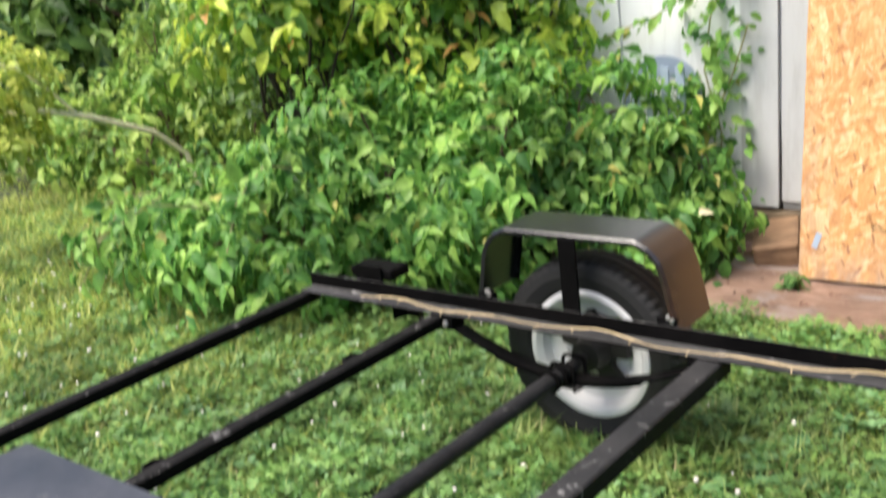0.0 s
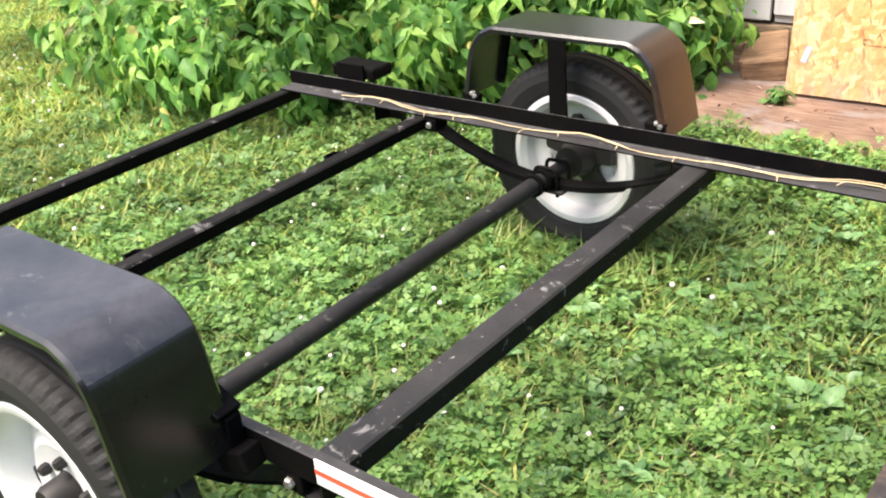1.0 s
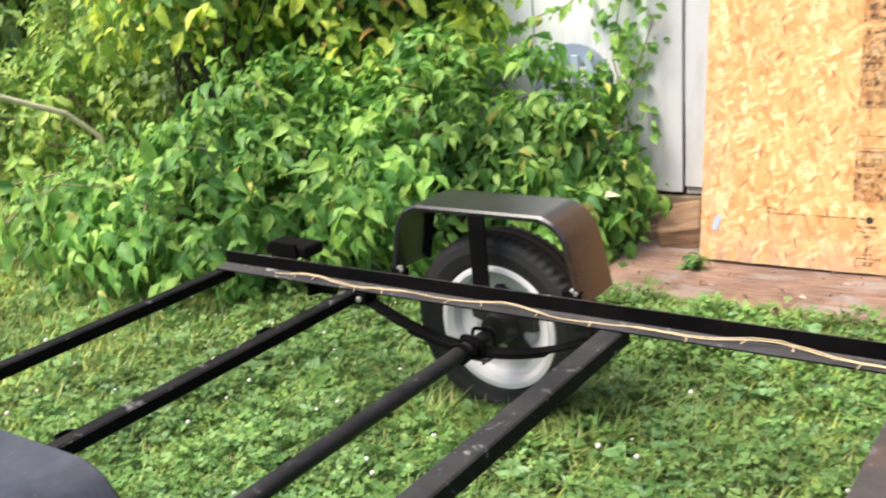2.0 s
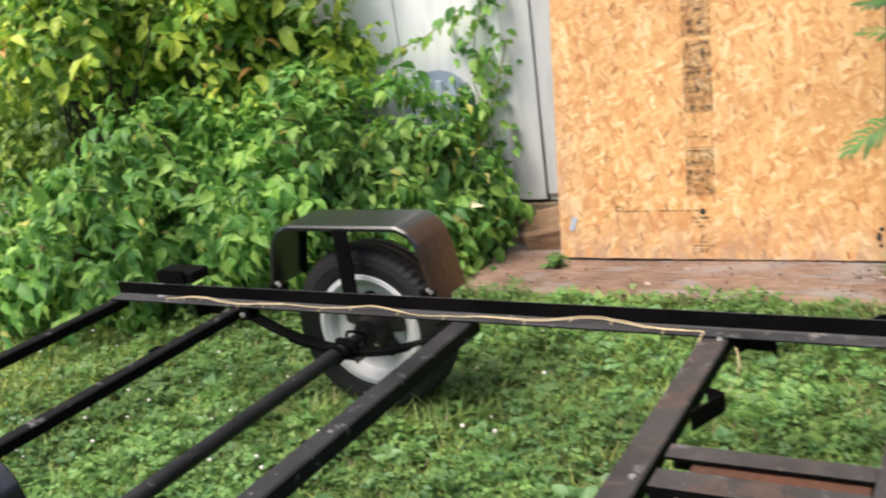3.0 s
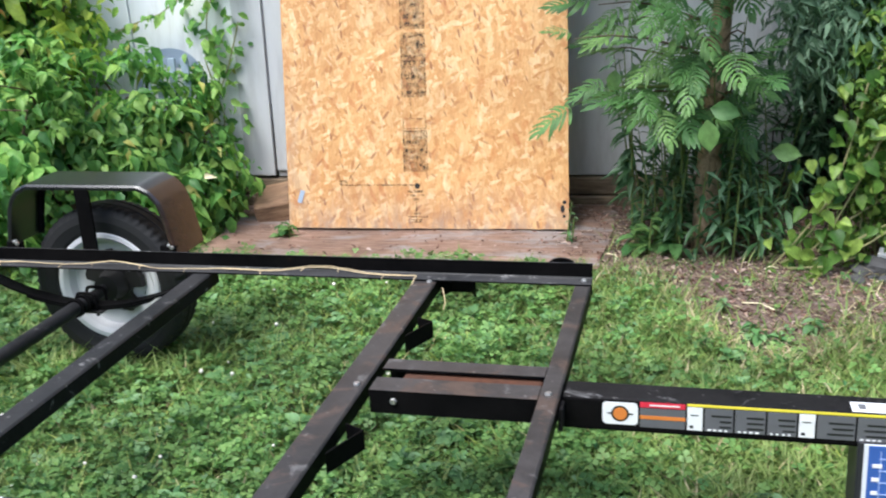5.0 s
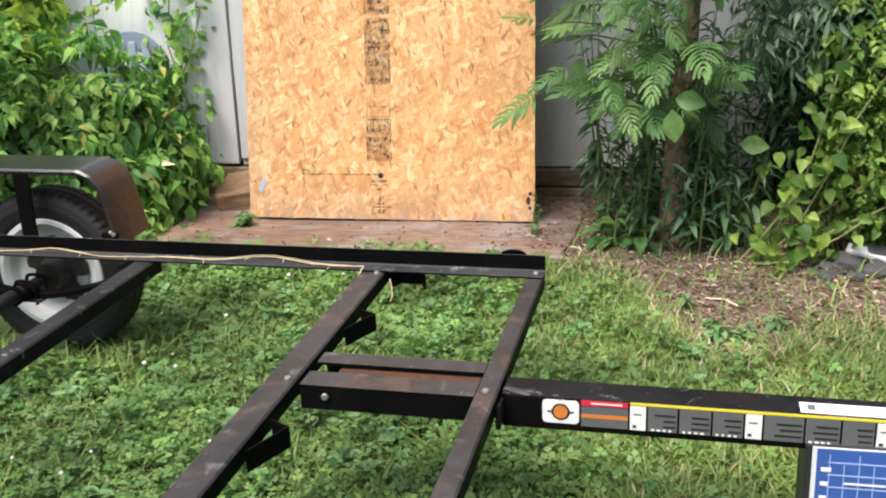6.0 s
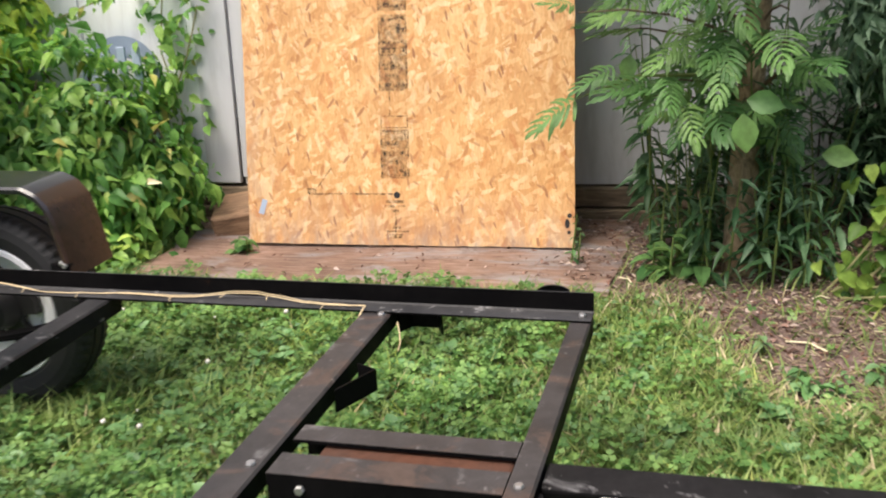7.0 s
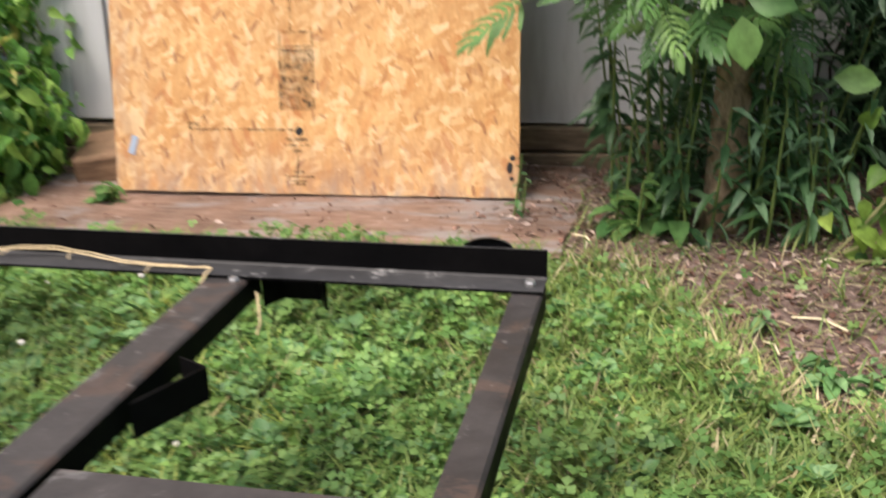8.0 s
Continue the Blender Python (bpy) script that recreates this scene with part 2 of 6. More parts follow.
def osb_material():
    """Strand board: narrow flakes in layers of several directions, honey to straw, with dark slivers and grey dirt at the foot."""
    m, n, l, b = material("strand_board", 0.62)
    tones = [(0.0, (0.50, 0.245, 0.082)), (0.2, (0.585, 0.312, 0.115)), (0.55, (0.635, 0.366, 0.150)), (0.85, (0.69, 0.43, 0.20)), (1.0, (0.77, 0.53, 0.29))]
    c, relief = None, None
    for angle, scale, stretch in ((4, 56, 0.28), (-44, 62, 0.42), (76, 58, 0.40), (-12, 46, 0.27), (36, 66, 0.38), (12, 54, 0.28), (-66, 72, 0.38)):
        tone, pick, far = strands(n, l, angle, scale, stretch)
        own = ramp(n, l, tone, tones)
        if c is None:
            c, relief = own, far
        else:
            c = mixed(n, l, ramp(n, l, pick, [(0.66, grey(0)), (0.68, grey(1))]), c, own)
    # fibres along the flakes
    for angle, stretch in ((5, 0.10), (-16, 0.12)):
        tc, mp, mp2 = n.new("ShaderNodeTexCoord"), n.new("ShaderNodeMapping"), n.new("ShaderNodeMapping")
        mp.inputs["Rotation"].default_value = (0, radians(angle), 0)
        mp2.inputs["Scale"].default_value = (1, 1, stretch)
        l.new(tc.outputs["Object"], mp.inputs["Vector"])
        l.new(mp.outputs[0], mp2.inputs["Vector"])
        c = mixed(n, l, 0.38, c, ramp(n, l, noise_of(n, l, mp2.outputs[0], 120.0, 3, 0.6, 0.4), [(0.32, (0.74, 0.66, 0.58)), (0.5, grey(1.0)), (0.70, (1.14, 1.16, 1.22))]), "MULTIPLY")
    # dark and pale slivers
    bend = noise_of(n, l, coords(n, l), 30.0, 2, 0.5)
    for angle, scale, stretch, least, most, colour in (
        (68, 46, 0.32, 0.985, 0.55, (0.36, 0.14, 0.045)), (-16, 56, 0.30, 0.97, 0.7, (0.38, 0.16, 0.05)), (28, 74, 0.34, 0.976, 0.65, (0.30, 0.12, 0.042)),
        (-38, 66, 0.26, 0.976, 0.75, (0.27, 0.10, 0.038)), (10, 84, 0.26, 0.974, 0.8, (0.23, 0.085, 0.036)), (60, 90, 0.30, 0.984, 0.6, (0.30, 0.12, 0.045)), (-58, 70, 0.30, 0.98, 0.5, (0.36, 0.16, 0.06)), (22, 120, 0.22, 0.98, 0.8, (0.26, 0.11, 0.045)),
        (-10, 44, 0.30, 0.93, 0.42, (0.80, 0.60, 0.36)), (34, 50, 0.34, 0.94, 0.40, (0.78, 0.57, 0.33)), (-24, 32, 0.36, 0.89, 0.5, (0.52, 0.215, 0.062)), (24, 38, 0.30, 0.93, 0.6, (0.46, 0.17, 0.05)),
    ):
        tone, pick, far = strands(n, l, angle, scale, stretch)
        wob = n.new("ShaderNodeMath")
        wob.operation = "MULTIPLY_ADD"
        l.new(bend, wob.inputs[0])
        wob.inputs[1].default_value = 0.75
        l.new(far, wob.inputs[2])
        near = ramp(n, l, wob.outputs[0], [(0.66, grey(most)), (0.84, grey(0))])
        c = mixed(n, l, mixed(n, l, 1.0, near, ramp(n, l, pick, [(least, grey(0)), (least + 0.01, grey(1))]), "MULTIPLY"), c, colour)
    c = mixed(n, l, 0.35, c, ramp(n, l, noise_of(n, l, coords(n, l, (1, 1, 0.45)), 160.0, 4, 0.7), [(0.3, (0.62, 0.55, 0.48)), (0.5, grey(1.0)), (0.7, (1.2, 1.22, 1.26))]), "MULTIPLY")
    red = noise_of(n, l, coords(n, l, (1, 1, 0.5)), 9.0, 4, 0.6)
    c = mixed(n, l, ramp(n, l, red, [(0.58, grey(0)), (0.72, grey(0.5))]), c, (0.40, 0.165, 0.05))
    v = coords(n, l)
    stain = noise_of(n, l, v, 3.0, 5, 0.6)
    c = mixed(n, l, 0.5, c, ramp(n, l, stain, [(0.3, (0.70, 0.61, 0.52)), (0.6, grey(1.08))]), "MULTIPLY")
    # grey dirt along the foot and up the weathered side
    sep = n.new("ShaderNodeSeparateXYZ")
    l.new(v, sep.inputs[0])
    low = ramp(n, l, sep.outputs["Z"], [(0.0, grey(0.75)), (0.05, grey(0.42)), (0.20, grey(0))])
    flip = n.new("ShaderNodeMath")
    flip.operation = "MULTIPLY"
    l.new(sep.outputs["X"], flip.inputs[0])
    flip.inputs[1].default_value = -1.0
    side = ramp(n, l, flip.outputs[0], [(0.42, grey(0)), (0.60, grey(0.55))])
    side = mixed(n, l, 1.0, side, ramp(n, l, sep.outputs["Z"], [(0.15, grey(1)), (0.8, grey(0.15))]), "MULTIPLY")
    dirt = mixed(n, l, 1.0, mixed(n, l, 1.0, low, side, "LIGHTEN"), ramp(n, l, noise_of(n, l, coords(n, l, (1, 1, 0.4)), 22.0, 6, 0.7), [(0.35, grey(0)), (0.62, grey(1))]), "MULTIPLY")
    c = mixed(n, l, dirt, c, (0.30, 0.24, 0.20))
    l.new(c, b.inputs["Base Color"])
    bumped(n, l, b, relief, 0.25, 0.002)
    return m


OSB = osb_material()


def ink_material(name, low, high):
    m, n, l, b = material(name, 0.7)
    v = coords(n, l)
    b.inputs["Base Color"].default_value = (0.085, 0.055, 0.035, 1)
    f = noise_of(n, l, v, 48.0, 6, 0.8)
    tr, mx = n.new("ShaderNodeBsdfTransparent"), n.new("ShaderNodeMixShader")
    l.new(ramp(n, l, f, [(0.44, grey(low)), (0.62, grey(high))]), mx.inputs["Fac"])
    l.new(tr.outputs[0], mx.inputs[1])
    l.new(b.outputs[0], mx.inputs[2])
    l.new(mx.outputs[0], n["Material Output"].inputs["Surface"])
    return m


INK = ink_material("faded_stamp_ink", 0.0, 0.46)
SMUDGE = ink_material("smudged_stamp_ink", 0.04, 0.30)


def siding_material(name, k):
    """White paint with grime and peeling; k scales its whole tone."""
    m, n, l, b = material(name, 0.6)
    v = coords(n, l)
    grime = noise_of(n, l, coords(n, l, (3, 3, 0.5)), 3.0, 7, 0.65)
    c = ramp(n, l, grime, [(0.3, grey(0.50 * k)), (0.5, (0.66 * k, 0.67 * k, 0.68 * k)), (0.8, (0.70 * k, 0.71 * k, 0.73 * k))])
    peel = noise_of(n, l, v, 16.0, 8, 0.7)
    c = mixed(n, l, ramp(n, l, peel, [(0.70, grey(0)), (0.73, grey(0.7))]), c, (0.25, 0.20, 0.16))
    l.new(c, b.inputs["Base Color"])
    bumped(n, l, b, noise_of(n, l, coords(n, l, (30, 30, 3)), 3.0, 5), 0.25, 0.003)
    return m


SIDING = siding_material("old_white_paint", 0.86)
PALER_SIDING = siding_material("paler_white_paint", 1.30)
# darker copy: the shade right of the strand board is in this paint
SHADED_SIDING = siding_material("shaded_white_paint", 0.80)


def wood_material(name, a, c0, d, along=(2, 20, 20), rough=0.8):
    m, n, l, b = material(name, rough)
    g = noise_of(n, l, coords(n, l, along), 4.0, 8, 0.7, 0.5)
    stain = noise_of(n, l, coords(n, l), 5.0, 6, 0.65)
    c = ramp(n, l, g, [(0.3, a), (0.52, c0), (0.75, d)])
    c = mixed(n, l, 0.7, c, ramp(n, l, stain, [(0.3, grey(0.5)), (0.65, grey(1.25))]), "MULTIPLY")
    l.new(c, b.inputs["Base Color"])
    bumped(n, l, b, g, 0.4, 0.003)
    return m


SILL_WOOD = wood_material("damp_sill_wood", (0.065, 0.048, 0.033), (0.19, 0.14, 0.09), (0.33, 0.25, 0.165))
BLOCK_WOOD = wood_material("rough_brown_timber", (0.07, 0.04, 0.022), (0.19, 0.11, 0.06), (0.34, 0.22, 0.13))
RAMP_WOOD = wood_material("weathered_board", (0.20, 0.115, 0.08), (0.39, 0.25, 0.185), (0.56, 0.43, 0.36))


def wear_board():
    """Grey, rubbed patches and dark damp stains over the brown board."""
    n, l = RAMP_WOOD.node_tree.nodes, RAMP_WOOD.node_tree.links
    b = n["Principled BSDF"]
    c = b.inputs["Base Color"].links[0].from_socket
    grey_patch = noise_of(n, l, coords(n, l, (0.8, 2.2, 1)), 3.2, 6, 0.7, 0.5)
    c = mixed(n, l, ramp(n, l, grey_patch, [(0.50, grey(0)), (0.62, grey(0.75))]), c, (0.43, 0.40, 0.39))
    damp = noise_of(n, l, coords(n, l, (1, 1.6, 1)), 5.0, 7, 0.75, 0.8)
    c = mixed(n, l, ramp(n, l, damp, [(0.56, grey(0)), (0.68, grey(0.7))]), c, (0.13, 0.075, 0.05))
    l.new(c, b.inputs["Base Color"])


wear_board()


def ground_material():
    """Lawn soil that gives way to bare earth, by the sheet's own 'bare' attribute."""
    m, n, l, b = material("ground_soil", 0.95)
    v = coords(n, l)
    f, g = noise_of(n, l, v, 1.3, 6, 0.6), noise_of(n, l, v, 45.0, 6, 0.75)
    c = ramp(n, l, g, [(0.3, (0.018, 0.020, 0.009)), (0.55, (0.040, 0.050, 0.017)), (0.75, (0.085, 0.10, 0.035))])
    c = mixed(n, l, ramp(n, l, f, [(0.4, grey(0)), (0.6, grey(1))]), c, ramp(n, l, g, [(0.3, (0.020, 0.030, 0.009)), (0.7, (0.06, 0.09, 0.026))]))
    at = n.new("ShaderNodeAttribute")
    at.attribute_name = "bare"
    earth = ramp(n, l, noise_of(n, l, v, 40.0, 7, 0.75), [(0.3, (0.042, 0.027, 0.022)), (0.52, (0.138, 0.090, 0.072)), (0.74, (0.34, 0.27, 0.24))])
    l.new(mixed(n, l, at.outputs["Fac"], c, earth), b.inputs["Base Color"])
    bumped(n, l, b, g, 0.8, 0.01)
    return m


SOIL = ground_material()


# ---------------------------------------------------------------- building tools
def part(name, bm, mat, parent=None, label="", smooth=False):
    """Links a bmesh as one mesh object, under a thing or a part."""
    me = bpy.data.meshes.new(name)
    bmesh.ops.recalc_face_normals(bm, faces=bm.faces)
    bm.to_mesh(me)
    bm.free()
    me.materials.append(mat)
    if smooth:
        me.shade_smooth()
        me.set_sharp_from_angle(angle=radians(35))
    ob = new(name, me)
    ob.parent = parent
    if label:
        ob["label"] = label
    return ob


def box(bm, x0, x1, y0, y1, z0, z1, bevel=0.0):
    r = bmesh.ops.create_cube(bm, size=1.0, matrix=Matrix.Translation(((x0 + x1) / 2, (y0 + y1) / 2, (z0 + z1) / 2)) @ Matrix.Diagonal((abs(x1 - x0), abs(y1 - y0), abs(z1 - z0), 1)))
    if bevel:
        edges = list({e for v in r["verts"] for e in v.link_edges})
        bmesh.ops.bevel(bm, geom=edges, offset=bevel, segments=2, profile=0.5, affect="EDGES")
    return bm


def boxed(*args, bevel=0.0):
    return box(bmesh.new(), *args, bevel=bevel)


def extruded(profile, axis, a, b):
    """A closed profile of (u, w) drawn along axis 'x' (u = y) or 'y' (u = x), w = z, from a to b."""
    bm = bmesh.new()
    put = (lambda k, u, w: (k, u, w)) if axis == "x" else (lambda k, u, w: (u, k, w))
    rings = [[bm.verts.new(put(k, u, w)) for u, w in profile] for k in (a, b)]
    n = len(profile)
    for i in range(n):
        bm.faces.new((rings[0][i], rings[0][(i + 1) % n], rings[1][(i + 1) % n], rings[1][i]))
    bm.faces.new(rings[0])
    bm.faces.new(rings[1][::-1])
    return bm


def lathe(profile, seg=64, dent=None):
    """Turns (radius, y) points round the y axis; dent(i, k) scales the radius of ring point k at step i."""
    bm = bmesh.new()
    rings = []
    for i in range(seg):
        a = 2 * math.pi * i / seg
        rings.append([bm.verts.new((r * (dent(i, k) if dent else 1) * math.cos(a), y, r * (dent(i, k) if dent else 1) * math.sin(a))) for k, (r, y) in enumerate(profile)])
    for i in range(seg):
        p, q = rings[i], rings[(i + 1) % seg]
        for k in range(len(profile) - 1):
            bm.faces.new((p[k], p[k + 1], q[k + 1], q[k]))
    bmesh.ops.remove_doubles(bm, verts=bm.verts, dist=1e-5)
    return bm


def moved(bm, x, y, z):
    bmesh.ops.translate(bm, verts=bm.verts, vec=(x, y, z))
    return bm


def sweep(points, radii, sides=7, bm=None):
    """A tube along points; radii is a number or one for each point."""
    bm = bm or bmesh.new()
    pts = [Vector(p) for p in points]
    rad = [radii] * len(pts) if isinstance(radii, (int, float)) else radii
    rings, side = [], Vector((0.31, 0.2, 0.93))
    for i, p in enumerate(pts):
        d = (pts[min(i + 1, len(pts) - 1)] - pts[max(i - 1, 0)]).normalized()
        u = side - d * side.dot(d)
        u = (u if u.length > 1e-3 else d.orthogonal()).normalized()
        side = u
        w = d.cross(u)
        rings.append([bm.verts.new(p + (u * math.cos(a) + w * math.sin(a)) * rad[i]) for a in (2 * math.pi * k / sides for k in range(sides))])
    for p, q in zip(rings, rings[1:]):
        for k in range(sides):
            bm.faces.new((p[k], p[(k + 1) % sides], q[(k + 1) % sides], q[k]))
    bm.faces.new(rings[0][::-1])
    bm.faces.new(rings[-1])
    return bm


def rounded(points, radius, steps=6):
    """The polyline with its inner corners rounded."""
    out = [Vector(points[0])]
    for a, b, c in zip(points, points[1:], points[2:]):
        a, b, c = Vector(a), Vector(b), Vector(c)
        p, q = b + (a - b).normalized() * min(radius, (a - b).length * 0.48), b + (c - b).normalized() * min(radius, (c - b).length * 0.48)
        for k in range(steps + 1):
            t = k / steps
            out.append(p * (1 - t) ** 2 + b * 2 * t * (1 - t) + q * t * t)
    return out + [Vector(points[-1])]


def thing(name, x=0, y=0, z=0, label="", category="", group="", kind="", rz=0.0):
    ob = new(name)
    ob.matrix_world = pose(x, y, z, 0, 0, rz)
    ob.empty_display_size = 0.1
    return tagged(ob, label, category, group, kind)


def under(ob, parent):
    """Parents ob, built in world places, to a thing that may be moved or turned."""
    ob.parent = parent
    ob.matrix_parent_inverse = parent.matrix_world.inverted()
    return ob


# leaf shapes: points (x across, y along, z up) and faces
def blade_shape(widths, length=1.0, fold=0.12, droop=0.25):
    """A leaf of unit length: half-widths at even steps, folded along the rib, drooping to its tip."""
    n = len(widths)
    v, f = [], []
    for i, w in enumerate(widths):
        y = i / (n - 1) * length
        z = -droop * y * y
        v += [(-w, y, z + fold * w * 2), (0, y, z), (w, y, z + fold * w * 2)]
        if i:
            k = 3 * i
            f += [(k - 3, k - 2, k + 1, k), (k - 2, k - 1, k + 2, k + 1)]
    return np.array(v), f


OVATE = blade_shape([0.03, 0.27, 0.23, 0.0], 1.0, 0.28, 0.3)
POINTED = blade_shape([0.04, 0.235, 0.215, 0.085, 0.0], 1.0, 0.26, 0.38)
LANCE = blade_shape([0.02, 0.12, 0.095, 0.0], 1.0, 0.3, 0.45)
SMALL_LANCE = blade_shape([0.03, 0.125, 0.0], 1.0, 0.3, 0.45)
SMALL_OVATE = blade_shape([0.06, 0.29, 0.0], 1.0, 0.28, 0.3)
HEART = blade_shape([0.24, 0.38, 0.33, 0.18, 0.0], 1.0, 0.25, 0.2)
ROUND_LEAF = blade_shape([0.02, 0.26, 0.34, 0.24, 0.0], 1.0, 0.2, 0.15)
GRASS_SHAPE = (np.array([(-0.5, 0, 0), (0.5, 0, 0), (-0.42, 0.5, -0.03), (0.42, 0.5, -0.03), (0, 1, -0.2)]), [(0, 1, 3, 2), (2, 3, 4)])
CLOVER_SHAPE = (
    np.array([(0, 0, 0)] + [(math.cos(a) * r, math.sin(a) * r, z) for q in range(3) for a, r, z in (((q * 120 - 42) * math.pi / 180, 0.72, 0.10), ((q * 120) * math.pi / 180, 0.92, 0.0), ((q * 120 + 42) * math.pi / 180, 0.72, 0.10))]),
    [(0, 1 + 3 * q, 2 + 3 * q, 3 + 3 * q) for q in range(3)],
)


def mesh_of(name, verts, faces, mat):
    me = bpy.data.meshes.new(name)
    me.from_pydata([tuple(p) for p in verts], [], faces)
    me.materials.append(mat)
    me.shade_smooth()
    return me


def frames_of(direction, normal):
    """Rotation matrices whose y runs along direction and whose z leans to normal, for arrays of vectors."""
    d = direction / np.linalg.norm(direction, axis=1, keepdims=True)
    x = np.cross(d, normal)
    x /= np.maximum(np.linalg.norm(x, axis=1, keepdims=True), 1e-6)
    return np.stack([x, d, np.cross(x, d)], axis=2)


def scattered(name, shape, places, rot, sizes, mat, parent=None, wide=None):
    """One mesh of many copies of a shape: places (n,3), rot (n,3,3), sizes (n)."""
    v, faces = shape
    n = len(places)
    local = v[None] * sizes[:, None, None]
    if wide is not None:
        local = local * np.stack([wide, np.ones(n), np.ones(n)], 1)[:, None, :]
    verts = np.einsum("nij,nkj->nki", rot, local) + places[:, None]
    counts = np.array([len(f) for f in faces])
    loops = np.concatenate([np.array(f) for f in faces])
    me = bpy.data.meshes.new(name)
    me.vertices.add(n * len(v))
    me.vertices.foreach_set("co", verts.astype(np.float32).ravel())
    me.loops.add(n * len(loops))
    me.loops.foreach_set("vertex_index", (loops[None] + (np.arange(n) * len(v))[:, None]).astype(np.int32).ravel())
    me.polygons.add(n * len(faces))
    start = np.concatenate([[0], np.cumsum(counts)[:-1]])
    me.polygons.foreach_set("loop_start", (start[None] + (np.arange(n) * len(loops))[:, None]).astype(np.int32).ravel())
    me.update(calc_edges=True)
    me.materials.append(mat)
    me.shade_smooth()
    ob = new(name, me)
    ob.parent = parent
    return ob


def unit(a):
    return a / np.maximum(np.linalg.norm(a, axis=1, keepdims=True), 1e-9)


def ripple(x, y):
    return np.sin(2.1 * x + 0.7) * np.cos(1.7 * y - 0.4) + 0.5 * np.sin(5.3 * x - 2.2 * y) + 0.3 * np.sin(11 * y + 7 * x + 1) + 0.2 * np.sin(23 * x - 17 * y)


def step(a, b, t):
    t = np.clip((t - a) / (b - a), 0, 1)
    return t * t * (3 - 2 * t)


def ground_height(x, y):
    return 0.055 * step(0.35, 1.05, y) * step(-6, -3.5, x) * (1 - step(2, 5, x)) + 0.006 * ripple(x, y) * (1 - step(0.8, 1.1, y))


def bareness(x, y):
    """How bare of grass the ground is: the strip of earth along the shed and round the sapling."""
    edge = np.interp(x, (-0.4, -0.12, 0.1, 0.24, 0.35, 0.48, 0.6, 0.72, 0.9, 1.4), (1.02, 0.97, 0.82, 0.62, 0.48, 0.26, 0.26, 0.42, 0.55, 0.62))
    d = np.where(x > -0.22, y - edge, -1)
    a = step(-0.13, 0.10, d + 0.07 * ripple(2 * x, 2 * y)) * (1 - step(1.9, 2.5, y))
    under_bush = step(0.0, 0.3, y - 1.35) * step(-3.2, -2.6, x)
    return np.clip(np.maximum(a, under_bush) * (1 - step(2.2, 3.5, x)), 0, 1)


# ---------------------------------------------------------------- ground
def build_ground():
    def axis(lo, hi, fine_lo, fine_hi, fine):
        mid = np.arange(fine_lo, fine_hi, fine)
        low = fine_lo - np.geomspace(0.3, fine_lo - lo, 14)[::-1]
        high = fine_hi + np.geomspace(0.3, hi - fine_hi, 14)
        return np.concatenate([low, mid, high])

    xs, ys = axis(-400, 400, -7, 3, 0.04), axis(-400, 400, -3, 3, 0.04)
    gx, gy = np.meshgrid(xs, ys)
    gz = ground_height(gx, gy)
    n, m = len(xs), len(ys)
    idx = np.arange(n * m).reshape(m, n)
    faces = np.stack([idx[:-1, :-1], idx[:-1, 1:], idx[1:, 1:], idx[1:, :-1]], -1).reshape(-1, 4)
    me = bpy.data.meshes.new("ground")
    me.vertices.add(n * m)
    me.vertices.foreach_set("co", np.stack([gx, gy, gz], -1).astype(np.float32).ravel())
    me.loops.add(faces.size)
    me.loops.foreach_set("vertex_index", faces.astype(np.int32).ravel())
    me.polygons.add(len(faces))
    me.polygons.foreach_set("loop_start", (np.arange(len(faces)) * 4).astype(np.int32))
    me.update(calc_edges=True)
    at = me.attributes.new("bare", "FLOAT", "POINT")
    at.data.foreach_set("value", bareness(gx, gy).astype(np.float32).ravel())
    me.materials.append(SOIL)
    me.shade_smooth()
    tagged(new("ground", me), "lawn of clover and grass with a bare earthy strip", "ground", kind="structure")


build_ground()


def build_backdrop():
    """A dark ring that closes the yard, added to dim horizon light and reflections."""
    bm = bmesh.new()
    rows = []
    for k in range(49):
        a = radians(140 + 360 * k / 48)
        x, y = 13 * math.cos(a), 11 * math.sin(a) - 1.0
        rows.append([bm.verts.new((x, y, -0.1)), bm.verts.new((x * 0.98, y * 0.98, 3.0)), bm.verts.new((x * 1.05, y * 1.05, 4.4 + 0.7 * math.sin(3.1 * k) + 0.5 * math.sin(1.3 * k)))])
    for p, q in zip(rows, rows[1:]):
        for k in range(2):
            bm.faces.new((p[k], p[k + 1], q[k + 1], q[k]))
    tagged(part("backdrop", bm, BACKDROP_GREEN, None, smooth=True), "plain dark green ring added round the yard to dim horizon light", "backdrop", kind="structure")


build_backdrop()


# ---------------------------------------------------------------- shed
WALL_Y = 1.80
BOARD_XS = [-2.95, -2.32, -1.70, -1.66, -1.05, -0.44, 0.17, 0.66]
SHED_END = 0.66


